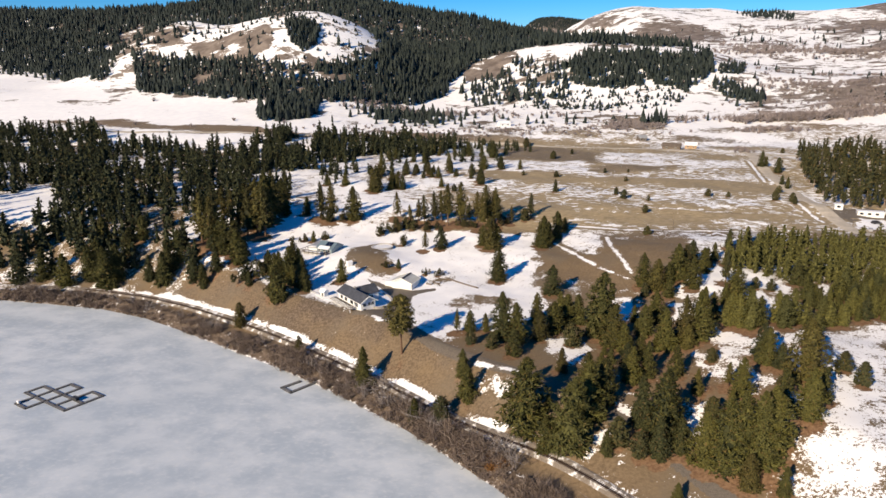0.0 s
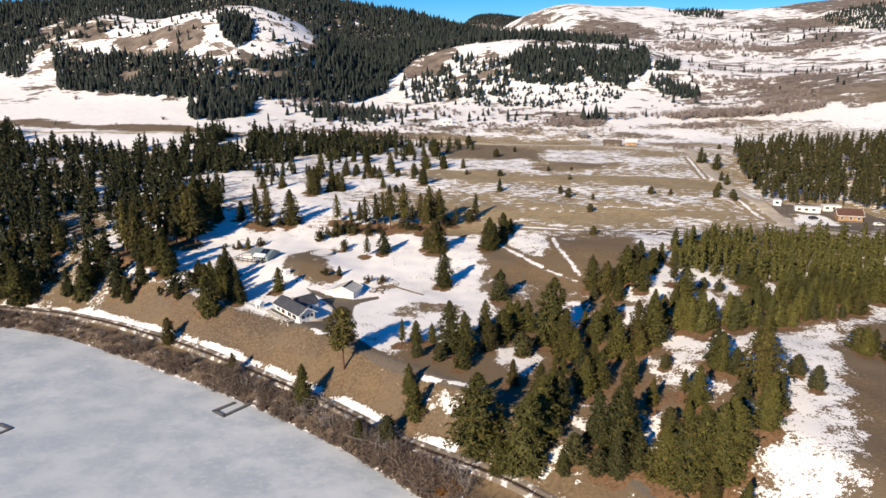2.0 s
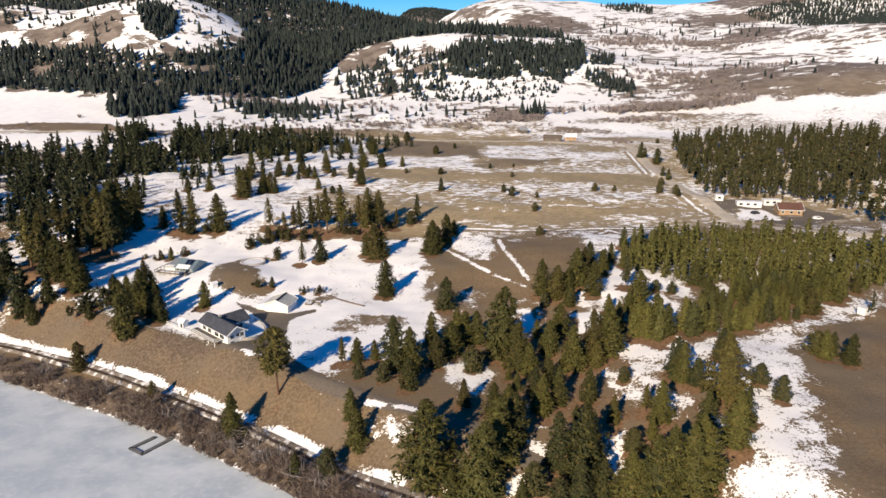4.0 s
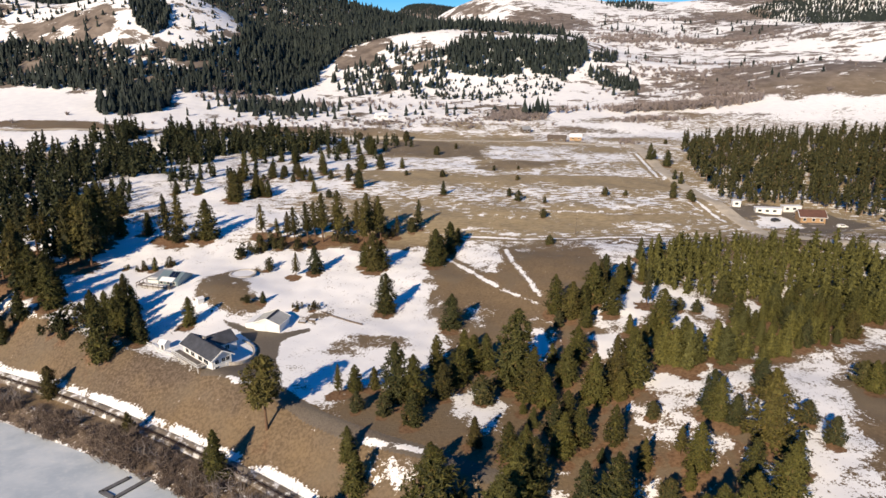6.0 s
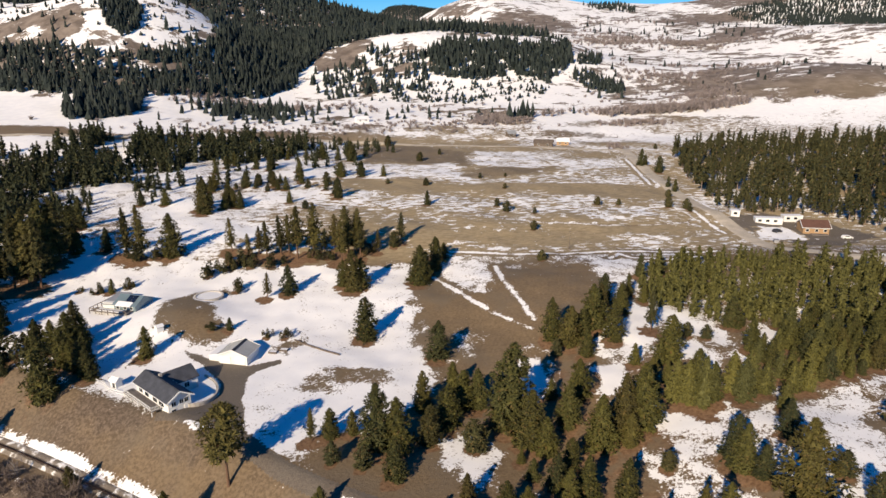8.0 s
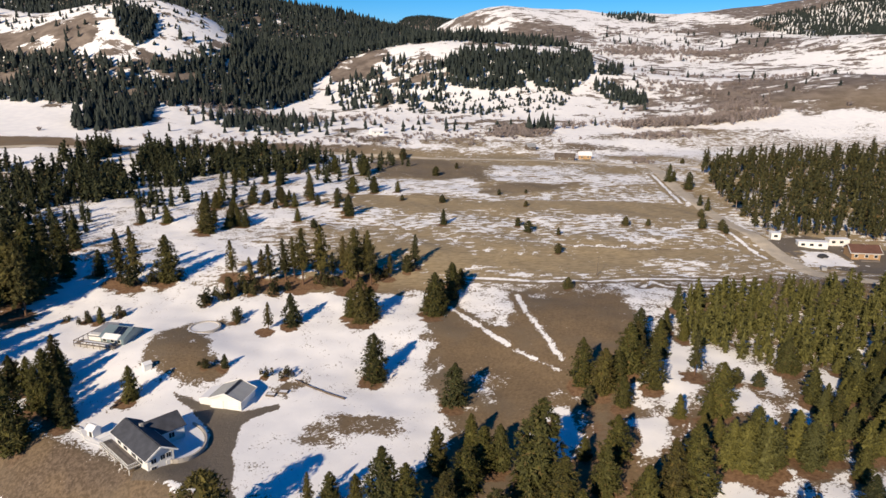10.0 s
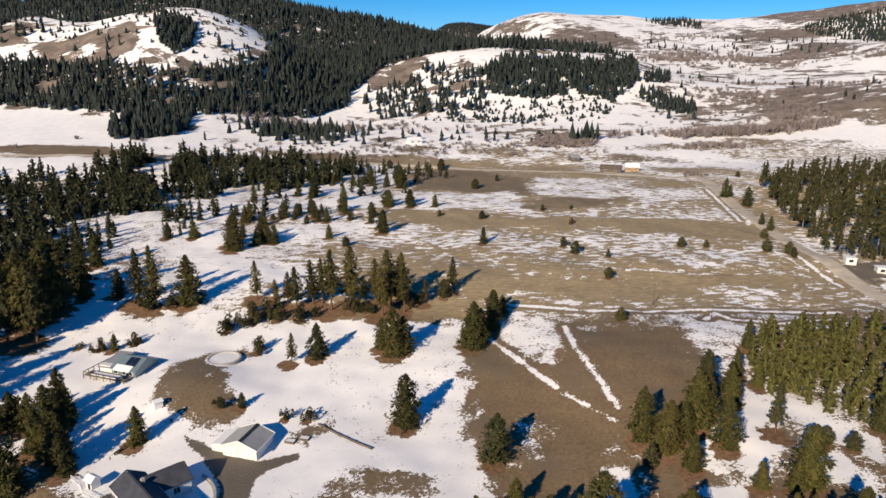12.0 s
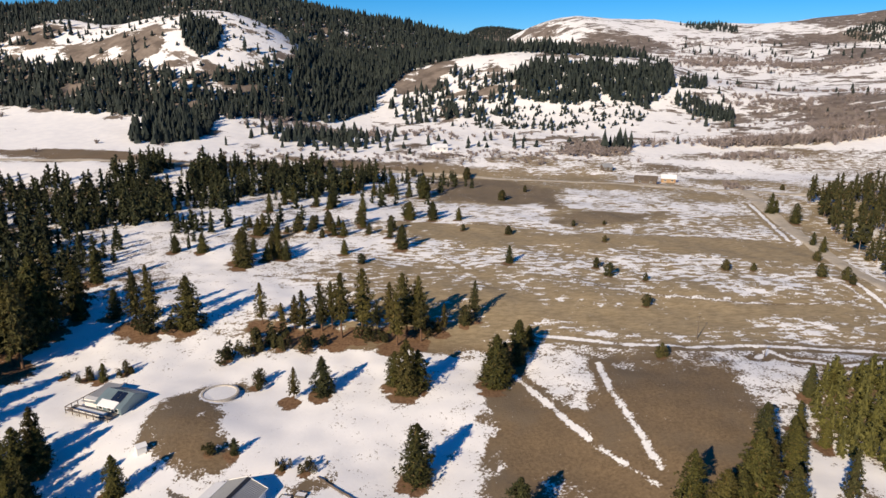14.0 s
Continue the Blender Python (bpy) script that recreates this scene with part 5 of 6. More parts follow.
brush("bare_saplings", "taller leafless grey saplings among the shore brush", saplings, M_THICKET, 21, 12, 0.9)
brush("willow_brush", "orange leafless willows at the water's edge", [(12 + rnd.normal(0, 2), 143 + rnd.normal(0, 2), rnd.uniform(2, 3.5)) for _ in range(9)], M_WILLOW, 19)
valley = [(rnd.normal(330, 50), rnd.normal(690, 5), rnd.uniform(4, 8)) for _ in range(60)] + [(rnd.normal(190, 14), rnd.normal(672, 5), rnd.uniform(3, 6)) for _ in range(50)]
valley += [(rnd.normal(70, 60), rnd.normal(660, 10), rnd.uniform(2, 4)) for _ in range(110)] + [(rnd.normal(-40, 60), rnd.normal(770, 10), rnd.uniform(3, 6)) for _ in range(120)]
valley += [(rnd.normal(420, 80), rnd.normal(760, 20), rnd.uniform(3, 6)) for _ in range(50)] + [(rnd.normal(232, 4), rnd.normal(530, 5), rnd.uniform(3, 6)) for _ in range(14)]
for cx, cy, wx, wy, n, lo, hi in [(520, 860, 90, 12, 130, 3, 7), (600, 980, 120, 14, 130, 3, 7), (470, 820, 22, 40, 90, 3, 7), (760, 1250, 160, 20, 120, 4, 8), (-20, 745, 90, 8, 120, 3, 7),
                                  (560, 1500, 160, 25, 110, 4, 8), (372, 682, 42, 4, 230, 8, 13), (185, 672, 16, 16, 60, 4, 7), (432, 728, 16, 8, 90, 5, 9), (600, 1335, 60, 12, 150, 6, 11), (770, 1295, 60, 12, 150, 6, 11), (172, 662, 12, 6, 60, 4, 8), (302, 640, 16, 6, 60, 4, 7), (433, 868, 30, 30, 80, 4, 7), (640, 1400, 40, 22, 120, 6, 10), (770, 1330, 60, 24, 120, 6, 10), (900, 1700, 200, 22, 110, 5, 9), (20, 640, 120, 10, 90, 2, 5)]:
    valley += [(rnd.normal(cx, wx), rnd.normal(cy, wy), rnd.uniform(lo, hi)) for _ in range(n)]
brush("valley_brush", "grey leafless thickets on the snowy valley floor", valley, M_THICKET, 20, 14, 3.5)


# ---- the house on the bluff ----
def gable(parent, length, width, eave, ridge, wall_mat, roof_mat, over=0.5, thick=0.22, trim=True, roof_label=""):
    """Walls and two roof slopes of a gabled block; the ridge runs along x."""
    part("wall", prism("wall", [(-width / 2, -1.5), (width / 2, -1.5), (width / 2, eave), (0, ridge), (-width / 2, eave)], length, wall_mat), parent, at=pose(0, 0, 0, 0, 0, 90))
    rise = math.atan2(ridge - eave, width / 2)
    run = math.hypot(width / 2, ridge - eave) + over
    for s in (-1, 1):
        slab = box_mesh("roof", length + 2 * over, run, thick, roof_mat, 0.03)
        m = pose(0, 0, ridge + 0.04, 0, 0, 0) @ pose(0, 0, 0, -s * math.degrees(rise)) @ pose(0, s * run / 2, 0)
        roof = part("roof", slab, parent, roof_label, m)
        if trim:
            for e in (-1, 1):
                part("rake_trim", box_mesh("rake_trim", 0.12, run + 0.04, 0.34, M_TRIM), roof, "white rake board", pose(e * (length / 2 + over + 0.05), 0, -0.1))
            part("fascia", box_mesh("fascia", length + 2 * over, 0.1, 0.3, M_TRIM), roof, "white fascia", pose(0, s * (run / 2 + 0.03), -0.08))


def window(parent, x, y, z, w, h, turn, mullions=1):
    """A white-framed window set on a wall; it faces -y before its turn."""
    f = part("window", box_mesh("window", w + 0.24, 0.1, h + 0.24, M_TRIM, 0.01), parent, "", pose(x, y, z, 0, 0, turn))
    n = mullions + 1
    pw = (w - 0.08 * mullions) / n
    for k in range(n):
        part("pane", box_mesh("pane", pw, 0.06, h, M_GLASS), f, "dark glass pane", pose(-w / 2 + pw / 2 + k * (pw + 0.08), -0.04, 0.12))


def railing(parent, pts, high=1.0, mat=None):
    """Posts, top rail and pickets along a line of points, heights included."""
    mat = mat or M_TRIM
    for (ax, ay, az), (bx, by, bz) in zip(pts, pts[1:]):
        long = math.hypot(bx - ax, by - ay)
        turn = math.degrees(math.atan2(by - ay, bx - ax))
        rail = part("railing", box_mesh("railing", long, 0.09, 0.09, mat), parent, "white railing", pose((ax + bx) / 2, (ay + by) / 2, az + high - 0.09, 0, 0, turn))
        part("lower_rail", box_mesh("lower_rail", long, 0.06, 0.07, mat), rail, "", pose(0, 0, -high + 0.2))
        count = max(2, int(long / 0.35))
        post = box_mesh("picket", 0.05, 0.05, high - 0.12, mat)
        for k in range(count + 1):
            part("picket", post, rail, "", pose(-long / 2 + long * k / count, 0, -high + 0.06))


house = thing("house", "white two-storey house with a dark shingle roof", "house", pose(-30.2, 222.1, 12.2, 0, 0, -53.1))
gable(house, 15.4, 5.6, 4.2, 5.9, M_WHITE, M_SHINGLE, 0.7, roof_label="dark grey shingle roof")
wing = part("wing", prism("wing", [(-3.4, -1.5), (3.4, -1.5), (3.4, 3.2), (0, 5.2), (-3.4, 3.2)], 9.2, M_WHITE), house, "low side wing", pose(-4.6, 5.0, 0))
for s in (-1, 1):
    run = math.hypot(3.4, 2.0) + 0.4
    part("wing_roof", box_mesh("wing_roof", 10.0, run, 0.22, M_SHINGLE, 0.03), wing, "dark grey shingle roof",
         pose(0, 0, 5.24, 0, 0, 90) @ pose(0, 0, 0, -s * math.degrees(math.atan2(2.0, 3.4))) @ pose(0, s * run / 2, 0))
for y in (2.4, 6.6):
    window(wing, 3.42, y - 5.0, 1.2, 1.2, 1.2, 90, 1)
for x, w, z, hh in [(-5.4, 1.6, 2.1, 1.2), (-2.4, 1.8, 2.0, 1.6), (1.6, 2.0, 2.0, 1.7), (4.6, 2.2, 2.0, 1.7)]:
    window(house, x, -2.85, z, w, hh, 0, 1)
for y, z, w, hh in [(-1.6, 0.6, 1.0, 1.1), (1.6, 2.6, 0.9, 1.0), (0.4, 2.6, 0.9, 1.0), (-1.5, 2.5, 1.0, 1.0)]:
    window(house, 7.75, y, z, w, hh, 90, 1)
part("door", box_mesh("door", 0.95, 0.1, 2.05, M_TRIM, 0.02), house, "white entrance door", pose(7.76, 1.5, 0.1, 0, 0, 90))
part("chimney", box_mesh("chimney", 0.7, 0.7, 1.3, M_STONE, 0.03), house, "pale block chimney", pose(-3.2, 1.2, 4.9))
deck = part("deck", box_mesh("deck", 14.4, 2.6, 0.22, M_DECK, 0.02), house, "raised wooden deck", pose(-2.4, -4.2, 1.5))
for x in (-7.0, -3.5, 0.0, 3.5, 7.0):
    part("deck_post", box_mesh("deck_post", 0.16, 0.16, 5.4, M_TRIM), deck, "white post", pose(x, -1.15, -5.4))
railing(house, [(-9.5, -2.95, 1.72), (-9.5, -5.45, 1.72), (4.75, -5.45, 1.72), (4.75, -2.9, 1.72)])
for k in range(15):
    part("deck_board", box_mesh("deck_board", 14.3, 0.145, 0.035, M_DECK), deck, "", pose(0, -1.2 + 0.165 * k, 0.222))
# clapboard on the gable end
for k in range(10):
    part("siding_board", box_mesh("siding_board", 0.03, 5.56, 0.36, M_WHITE), house, "", pose(7.72, 0, 0.05 + 0.4 * k))

# the round walled terrace beside it
terrace = thing("terrace_wall", "curved pale block wall round a snowy terrace", "wall", pose(0, 0, 0))
curve = smooth_line([(-25.5, 217.6), (-23.2, 216.9), (-20.6, 218.2), (-18.4, 221.6), (-18.0, 226.0), (-19.6, 230.4), (-22.4, 233.6)], 1.0)
for a, b in zip(curve, curve[1:]):
    long, turn = math.hypot(*(b - a)), math.degrees(math.atan2(b[1] - a[1], b[0] - a[0]))
    z = ground_z(*((a + b) / 2))
    for c in range(3):
        part("block", box_mesh("block", long - 0.02, 0.45, 0.34, M_STONE, 0.02), terrace, "", pose(*((a + b) / 2 + (0.03 * (c % 2), 0)), z - 0.15 + 0.36 * c, 0, 0, turn))
fill = [tuple(p) for p in curve]
cx, cy = -23.4, 225.2
fv = [(cx, cy, ground_z(cx, cy) + 0.75)] + [(cx + (x - cx) * 0.93, cy + (y - cy) * 0.93, ground_z(x, y) + 0.62) for x, y in fill]
part("snow", mesh_of("snow", fv, [[0, k, k + 1] for k in range(1, len(fv) - 1)], M_SNOWCAP, True), terrace, "smooth snow lying on the terrace")

lookout = thing("garden_house", "small white garden house on the edge of the bluff", "shed", pose(-43.4, 233.0, ground_z(-43.4, 233.0), 0, 0, -38))
gable(lookout, 2.0, 1.9, 1.7, 2.5, M_WHITE, M_SNOWCAP, 0.25, 0.16, True, "snow covered roof")
part("door", box_mesh("door", 0.8, 0.06, 1.55, M_DARKBOX, 0.01), lookout, "dark doorway", pose(0.2, -0.98, 0.05))
fence = thing("garden_fence", "low white fence along the edge of the bluff", "fence", pose(0, 0, 0))
fp = [(-49.0, 236.5), (-46.2, 233.6), (-44.6, 230.6), (-41.6, 228.4), (-38.6, 226.6)]
railing(fence, [(x, y, ground_z(x, y) - 0.05) for x, y in fp], 0.9)

# ---- garage ----
garage = thing("garage", "white garage with a two-tone grey metal roof", "garage", pose(-14.4, 243.4, 12.35, 0, 0, 67.2))
gable(garage, 7.2, 8.2, 2.5, 4.1, M_WHITE, M_METAL, 0.35, 0.12, True, "grey ribbed metal roof")
for s in (-1, 1):
    rise = math.atan2(1.6, 4.1)
    run = math.hypot(4.1, 1.6) + 0.35
    rib = box_mesh("roof_rib", 0.05, run, 0.05, M_METAL)
    for k in range(16):
        part("roof_rib", rib, garage, "", pose(0, 0, 4.14) @ pose(0, 0, 0, -s * math.degrees(rise)) @ pose(-3.7 + 0.49 * k, s * run / 2, 0.12))
part("ridge_cap", box_mesh("ridge_cap", 7.9, 0.7, 0.1, M_DARKBOX, 0.02), garage, "dark ridge cap", pose(0, -0.4, 4.12, 14))
for y in (-2.1, 2.1):
    door = part("garage_door", box_mesh("garage_door", 0.08, 3.0, 2.2, M_TRIM, 0.02), garage, "white sectional door", pose(-3.64, y, 0.0))
    for k in range(4):
        part("door_panel", box_mesh("door_panel", 0.05, 2.85, 0.48, M_TRIM, 0.015), door, "", pose(-0.05, 0, 0.05 + 0.53 * k))
lean = part("lean_to", prism("lean_to", [(0, -1), (3.2, -1), (3.2, 1.6), (0, 2.3)], 6.4, M_WHITE), garage, "snowy lean-to", pose(0.3, 4.15, 0, 0, 0, 90))
part("snow", box_mesh("snow", 3.4, 6.6, 0.25, M_SNOWCAP, 0.08), lean, "snow on the lean-to", pose(1.65, 0, 1.87, 0, 12.5, 0))

# ---- cabin ----
cabin = thing("cabin", "low cabin with a teal metal roof and solar panels", "cabin", pose(-48.6, 280.2, ground_z(-48.6, 280) - 0.1, 0, 0, -26))
# walls take the roof's teal: the gable end's bluish shade is in their colour
gable(cabin, 7.6, 8.4, 1.9, 3.8, M_TEAL, M_TEAL, 0.4, 0.14, False, "teal metal roof")
slope = math.degrees(math.atan2(1.9, 4.2))
for k in range(2):
    pan = part("solar_panel", box_mesh("solar_panel", 1.5, 3.2, 0.07, M_PANEL, 0.01), cabin, "dark blue solar panel", pose(0, 0, 3.84) @ pose(0, 0, 0, slope) @ pose(0.3 + 1.62 * k, -1.9, 0.2))
    part("panel_frame", box_mesh("panel_frame", 1.57, 3.28, 0.04, M_METAL), pan, "thin metal frame", pose(0, 0, -0.03))
part("roof_snow", box_mesh("roof_snow", 5.4, 2.2, 0.26, M_SNOWCAP, 0.12), cabin, "snow along the eave", pose(0, 0, 3.84) @ pose(0, 0, 0, slope) @ pose(-0.2, -4.3, 0.1))
shed = part("lean_to", prism("lean_to", [(0, -1), (4.6, -1), (4.6, 1.8), (0, 2.0)], 7.6, M_WHITE), cabin, "pale lean-to", pose(-3.8, 0.3, 0, 0, 0, 180))
part("lean_roof", box_mesh("lean_roof", 5.0, 8.4, 0.12, M_METAL, 0.02), shed, "pale metal roof", pose(2.4, 0.2, 2.05, -8, 3, 0))
for x in (-2.4, 0.2, 2.4):
    window(cabin, x, -4.25, 0.55, 1.0, 0.8, 0, 0)
part("porch_deck", box_mesh("porch_deck", 13.0, 3.0, 0.25, M_DECK, 0.02), cabin, "weathered porch deck", pose(-3.4, -6.0, 0.3))
part("porch_snow", box_mesh("porch_snow", 9.0, 1.9, 0.2, M_SNOWCAP, 0.08), cabin, "snow on the porch", pose(-3.6, -6.1, 0.54))
for a, b in [((-10.0, -7.5), (3.0, -7.5)), ((-10.0, -7.5), (-10.0, 3.0))]:
    long, turn = math.hypot(b[0] - a[0], b[1] - a[1]), math.degrees(math.atan2(b[1] - a[1], b[0] - a[0]))
    part("deck_rail", box_mesh("deck_rail", long, 0.16, 0.16, M_TIMBER), cabin, "dark timber rail", pose((a[0] + b[0]) / 2, (a[1] + b[1]) / 2, 1.25, 0, 0, turn))
    for k in range(7):
        part("rail_post", box_mesh("rail_post", 0.14, 0.14, 1.7, M_TIMBER), cabin, "", pose(a[0] + (b[0] - a[0]) * k / 6, a[1] + (b[1] - a[1]) * k / 6, -0.4))

# ---- yard pieces ----
basin = thing("round_basin", "round stone-rimmed basin filled with snow", "basin", pose(-26.4, 283.5, ground_z(-26.4, 283.5)))
for k in range(28):
    a = 2 * math.pi * k / 28
    part("rim_stone", box_mesh("rim_stone", 0.94, 0.6, 0.75, M_STONE, 0.06), basin, "", pose(4.3 * math.cos(a), 4.3 * math.sin(a), -0.15, 0, 0, math.degrees(a) + 90))
disc = [(0, 0, 0.42)] + [(4.1 * math.cos(2 * math.pi * k / 28), 4.1 * math.sin(2 * math.pi * k / 28), 0.3) for k in range(28)]
part("snow", mesh_of("snow", disc, [[0, k + 1, (k + 1) % 28 + 1] for k in range(28)], M_SNOWCAP, True), basin, "snow filling the basin")

wall = thing("retaining_wall", "dark old timber retaining wall in the snow slope", "wall", pose(0, 0, 0))
path = smooth_line([(0.4, 251.0), (7.2, 244.2), (14.4, 237.9)], 2.4)
for a, b in zip(path, path[1:]):
    long, turn = math.hypot(*(b - a)), math.degrees(math.atan2(b[1] - a[1], b[0] - a[0]))
    for c in range(2):
        part("log", box_mesh("log", long + 0.1, 0.3, 0.27, M_TIMBER, 0.05), wall, "", pose(*((a + b) / 2), ground_z(*((a + b) / 2)) - 0.1 + 0.27 * c, 0, 0, turn + (c % 2) * 1.2))
for k, (x, y) in enumerate([(-5.4, 244.6), (-2.4, 245.4)]):
    bed = thing("raised_bed", "grey timber garden bed filled with snow", "garden bed", pose(x, y, ground_z(x, y), 0, 0, -20), "garden beds")
    for sx, sy, w, d in [(0, -0.75, 2.3, 0.12), (0, 0.75, 2.3, 0.12), (-1.1, 0, 0.12, 1.5), (1.1, 0, 0.12, 1.5)]:
        part("board", box_mesh("board", w, d, 0.55, M_TIMBER, 0.01), bed, "", pose(sx, sy, -0.1))
    part("snow", box_mesh("snow", 2.1, 1.4, 0.42, M_SNOWCAP, 0.06), bed, "snow on the bed", pose(0, 0, -0.05))
for x, y in [(-42.4, 244.6), (-41.4, 246.2)]:
    bench = thing("bench", "dark wooden bench standing in snow", "bench", pose(x, y, ground_z(x, y), 0, 0, 62), "benches")
    part("seat", box_mesh("seat", 1.9, 0.42, 0.07, M_DARKBOX, 0.01), bench, "", pose(0, 0, 0.45))
    for s in (-0.75, 0.75):
        part("leg", box_mesh("leg", 0.09, 0.38, 0.5, M_DARKBOX), bench, "", pose(s, 0, -0.05))
hut = thing("garden_shed", "small white garden shed in the snow", "shed", pose(-37.6, 259.5, ground_z(-37.6, 259.5), 0, 0, 35))
gable(hut, 2.0, 1.7, 1.5, 2.0, M_WHITE, M_SNOWCAP, 0.2, 0.14, False, "snow covered roof")

for x, y, tall in [(105.0, 303.0, 7.5), (117.0, 288.0, 5.0)]:
    pole = thing("utility_pole", "weathered wooden utility pole beside the lane", "pole", pose(x, y, ground_z(x, y), 0, 2.0, 20), "poles")
    tv, tf = taper(np.random.RandomState(3), tall, 0.15, 8, 3, 0.0)
    part("mast", mesh_of("mast", tv, tf, M_TIMBER, True), pole)
    part("crossarm", box_mesh("crossarm", 1.6, 0.12, 0.12, M_TIMBER, 0.01), pole, "", pose(0, 0.12, tall * 0.88))

# ---- docks frozen into the lake ----
def dock(name, label, segments, wide=0.95):
    d = thing(name, label, "dock", pose(0, 0, 0))
    for (ax, ay), (bx, by) in segments:
        long, turn = math.hypot(bx - ax, by - ay), math.degrees(math.atan2(by - ay, bx - ax))
        w = part("walkway", box_mesh("walkway", long + wide * 0.7, wide, 0.34, M_DOCK, 0.03), d, "", pose((ax + bx) / 2, (ay + by) / 2, -0.06, 0, 0, turn))
        n = max(2, int(long / 2.4))
        for k in range(n):
            part("deck_panel", box_mesh("deck_panel", long / n - 0.06, wide - 0.16, 0.04, M_PLANK, 0.008), w, "", pose(-long / 2 + long * (k + 0.5) / n, 0, 0.342))
    return d


u, v, o = Vector((4.35, -2.72)), Vector((3.15, 4.0)), Vector((-124.4, 183.3))
def at_grid(i, j):
    return tuple(o + u * i + v * j)


dock("boat_dock", "grey floating dock of square boat slips frozen in ice", [
    (at_grid(0, 0), at_grid(4, 0)), (at_grid(0, 1), at_grid(4, 1)), (at_grid(0, 0), at_grid(0, 1)), (at_grid(1, -1), at_grid(1, 1)), (at_grid(2, -1), at_grid(2, 2)),
    (at_grid(1, -1), at_grid(2, -1)), (at_grid(1, 1), at_grid(1, 2)), (at_grid(1, 2), at_grid(2, 2)), (at_grid(3, 0), at_grid(3, 2.1)), (at_grid(4, 0), at_grid(4, 2.1)), (at_grid(3, 2.1), at_grid(4, 2.1))])
box = thing("dock_box", "dark storage box standing on the dock", "box", pose(*at_grid(3.3, 1.0), 0.32, 0, 0, -30))
part("body", box_mesh("body", 2.0, 1.1, 0.8, M_DARKBOX, 0.05), box)
part("lid", box_mesh("lid", 2.1, 1.2, 0.12, M_DARKBOX, 0.03), box, "", pose(0, 0, 0.8))
white = thing("dock_locker", "small white locker at the end of the dock", "box", pose(*at_grid(1.1, -0.9), 0.32, 0, 0, -30))
part("body", box_mesh("body", 0.9, 0.7, 0.7, M_TRIM, 0.04), white)
part("lid", box_mesh("lid", 1.0, 0.8, 0.08, M_TRIM, 0.02), white, "", pose(0, 0, 0.7))
dock("swim_dock", "grey u-shaped dock frozen in near the shore", [((-48.7, 185.4), (-45.4, 182.4)), ((-48.7, 185.4), (-44.3, 189.4)), ((-45.4, 182.4), (-39.0, 189.0))], 1.15)

# ---- farm across the side road, and buildings in the valley ----
farm = thing("farmhouse", "tan farmhouse with a rust red roof", "house", pose(221.5, 312.5, ground_z(221, 312), 0, 0, -20))
gable(farm, 10.5, 8.0, 2.9, 5.2, M_TAN, M_RED, 0.6, 0.2, True, "rust red roof")
for x in (-3.6, 0.2, 3.6):
    window(farm, x, -4.05, 0.9, 1.2, 1.1, 0, 0)
part("porch", box_mesh("porch", 7.0, 2.4, 0.3, M_DECK, 0.02), farm, "wooden porch", pose(1.0, -5.4, 0.0))
for k, (x, y, ln, turn) in enumerate([(208.5, 325.0, 11.5, -20), (223.0, 328.0, 8.5, -12), (198.0, 334.5, 3.8, -20)]):
    mobile = thing("mobile_home", "long white mobile home with a flat snowy roof", "mobile home", pose(x, y, ground_z(x, y), 0, 0, turn), "mobile homes")
    part("body", box_mesh("body", ln, 3.6, 2.7, M_WHITE, 0.05), mobile, "", pose(0, 0, -0.2))
    part("roof", box_mesh("roof", ln + 0.4, 4.0, 0.22, M_SNOWCAP, 0.05), mobile, "snow covered roof", pose(0, 0, 2.5))
    for i in range(int(ln / 3.4)):
        window(mobile, -ln / 2 + 1.8 + 3.3 * i, -1.83, 0.9, 1.5, 1.0, 0, 0)


trailer = thing("travel_trailer", "white travel trailer parked at the end of the lane", "trailer", pose(157.5, 189.5, ground_z(157.5, 189.5), 0, 0, 20))
part("body", box_mesh("body", 6.5, 2.4, 2.3, M_WHITE, 0.18), trailer, "", pose(0, 0, 0.45))
for x in (-1.8, 0.9):
    window(trailer, x, -1.2, 1.4, 1.0, 0.6, 0, 0)
for s in (-1.05, 1.05):
    part("wheel", box_mesh("wheel", 0.62, 0.2, 0.62, M_DARKBOX, 0.2), trailer, "black tyre", pose(0.2, s, 0))
part("drawbar", box_mesh("drawbar", 1.4, 0.12, 0.1, M_DARKBOX, 0.02), trailer, "", pose(3.8, 0, 0.45))


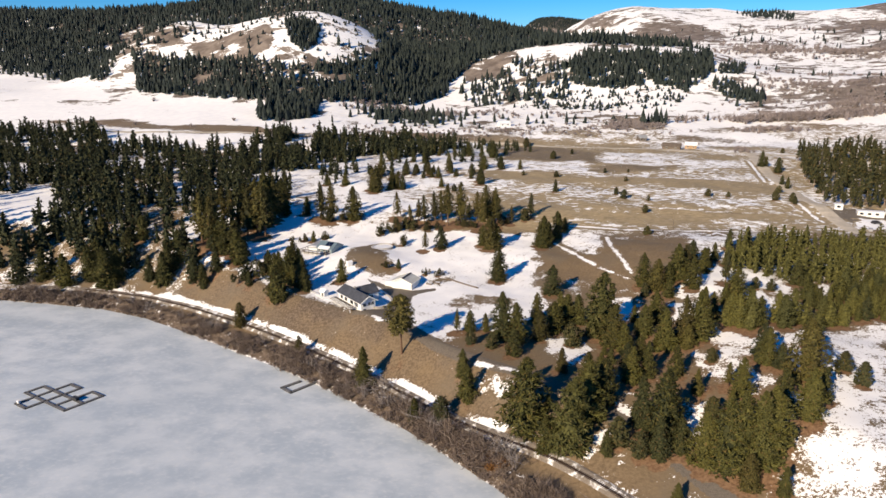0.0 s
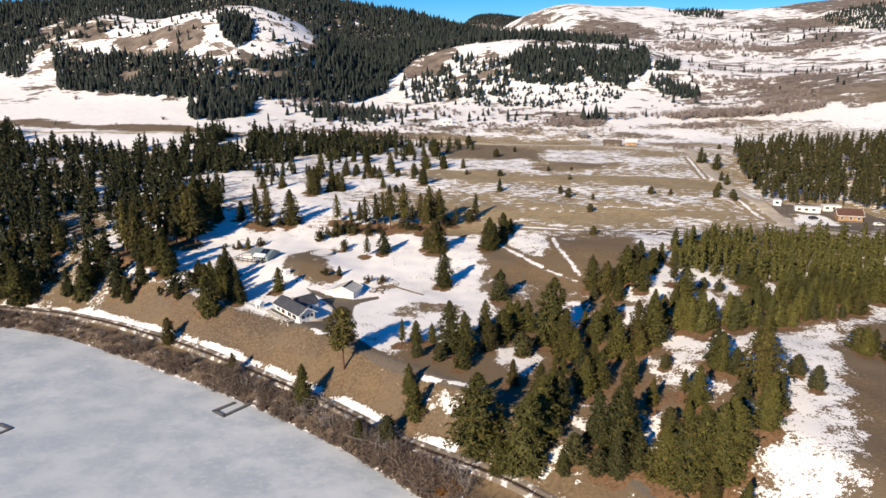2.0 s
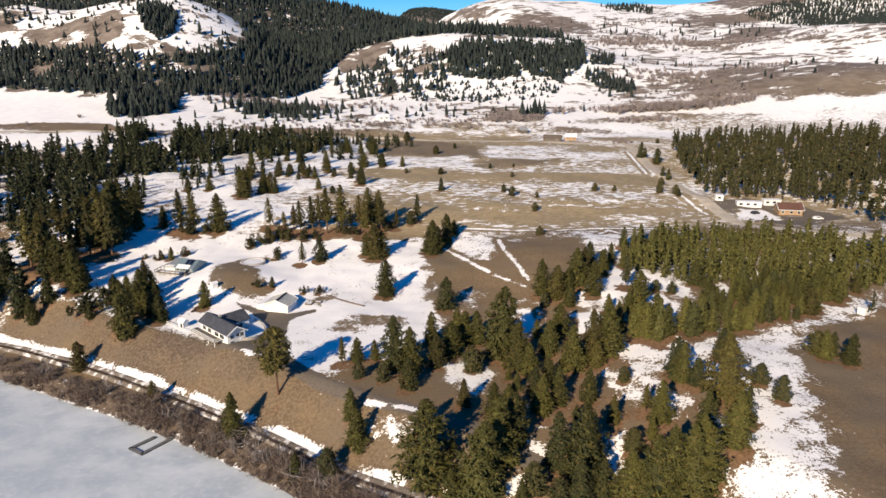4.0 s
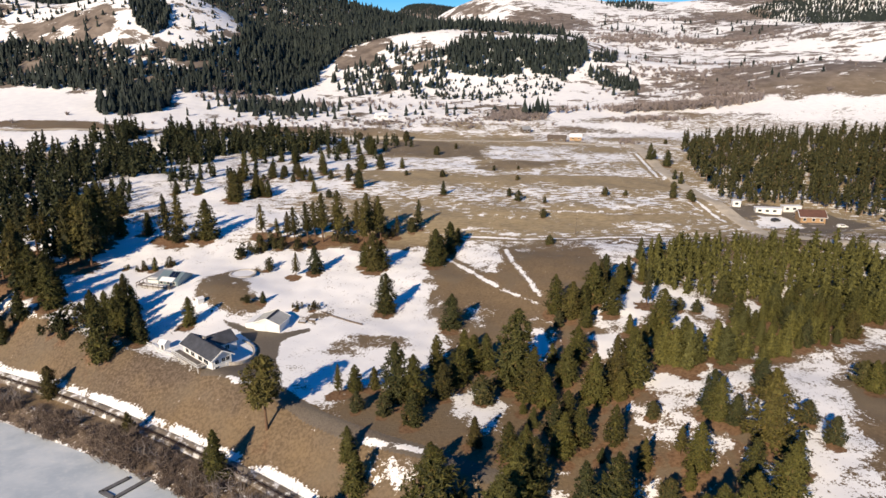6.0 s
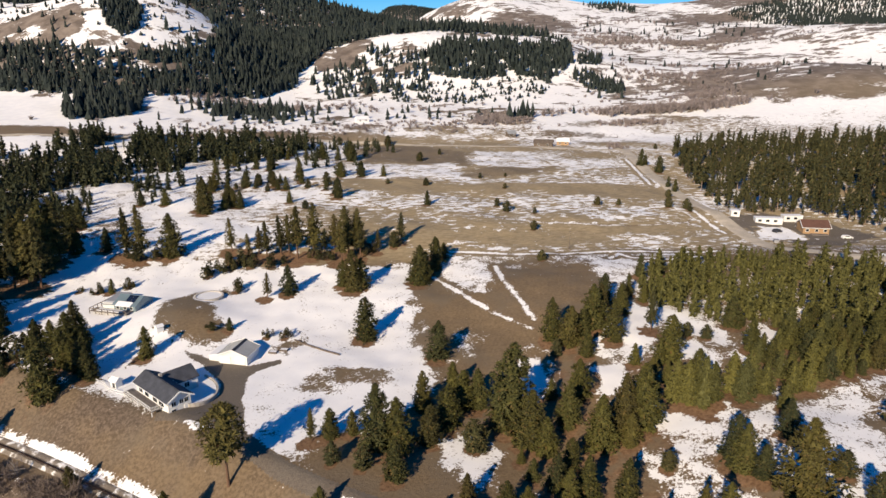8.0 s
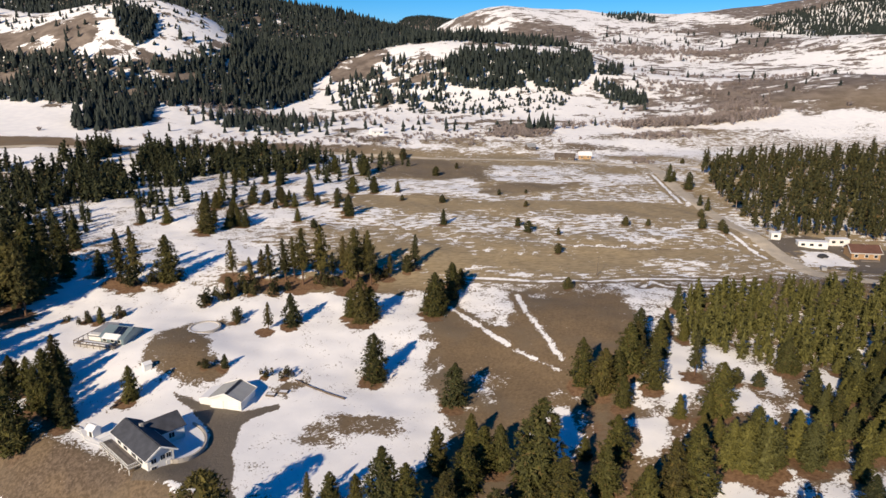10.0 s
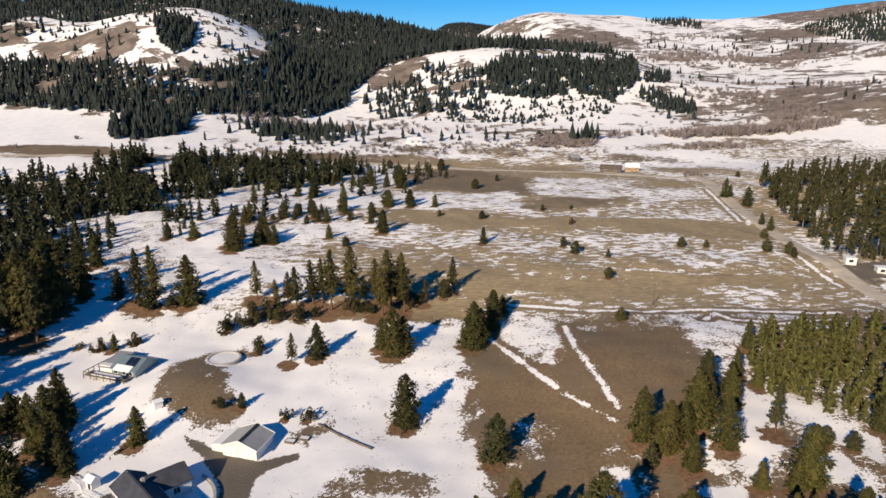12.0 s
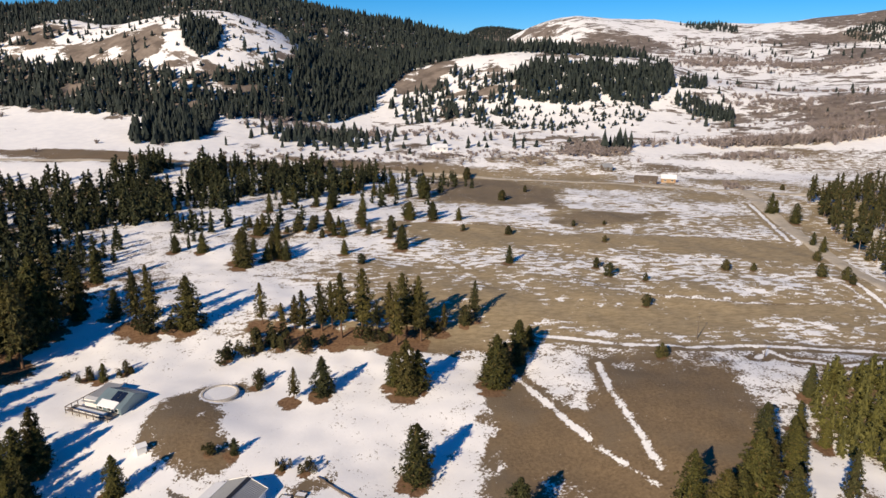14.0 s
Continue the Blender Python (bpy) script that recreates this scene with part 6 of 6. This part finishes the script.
def car(x, y, turn, mat, label):
    c = thing("car", label, "car", pose(x, y, ground_z(x, y), 0, 0, turn), "parked cars")
    part("body", prism("body", [(-2.2, 0.35), (2.2, 0.35), (2.25, 0.75), (1.3, 0.95), (0.75, 1.5), (-1.5, 1.5), (-2.15, 0.95)], 1.75, mat), c)
    part("windshield", box_mesh("windshield", 0.05, 1.5, 0.62, M_GLASS), c, "dark glass", pose(1.06, 0, 0.93, 0, -44, 0))
    for s in (-0.88, 0.88):
        part("side_window", box_mesh("side_window", 1.9, 0.03, 0.38, M_GLASS), c, "dark glass", pose(-0.35, s, 1.02))
    for wx in (-1.35, 1.35):
        for s in (-0.8, 0.8):
            v, f = [], []
            for k in range(12):
                a = 2 * math.pi * k / 12
                v += [(0.33 * math.cos(a), -0.1, 0.33 + 0.33 * math.sin(a)), (0.33 * math.cos(a), 0.1, 0.33 + 0.33 * math.sin(a))]
            f = [[2 * k, 2 * k + 1, (2 * k + 3) % 24, (2 * k + 2) % 24] for k in range(12)] + [list(range(0, 24, 2)), list(range(23, 0, -2))]
            part("wheel", mesh_of("wheel", v, f, M_DARKBOX), c, "black tyre", pose(wx, s, 0))


car(204.0, 312.5, 10, M_DARKBOX, "dark car parked on the snowy farmyard")
car(192.5, 298.0, 60, M_GREYPAINT, "grey pickup parked by the road")
car(228.0, 300.0, -10, M_TRIM, "white car parked beside the farmhouse")
for x, y, ln, wd, turn, wm, rm, nm, lb in [
    (186.0, 556.0, 14, 8, -25, M_TIMBER, M_TIMBER, "barn", "old brown barn with a low roof in the valley"),
    (203.0, 560.0, 9, 7, -20, M_TAN, M_SNOWCAP, "cottage", "pale cottage with a snowy roof by the valley road"),
    (176.0, 607.0, 7, 5, 10, M_TIMBER, M_METAL, "barn", "small dark barn in the snowy valley"),
    (60.0, 676.0, 11, 7, 15, M_WHITE, M_SNOWCAP, "cottage", "white cottage with a snowy roof across the valley"),
    (-8.0, 700.0, 10, 7, -10, M_TIMBER, M_SNOWCAP, "barn", "dark barn with a snowy roof below the woods")]:
    b = thing(nm, lb, "building", pose(x, y, ground_z(x, y), 0, 0, turn), "valley buildings")
    gable(b, ln, wd, 2.8, 5.0, wm, rm, 0.5, 0.2, False)
    for i in (-0.25, 0.25):
        window(b, i * ln, -wd / 2 - 0.05, 0.9, 1.2, 1.1, 0, 0)
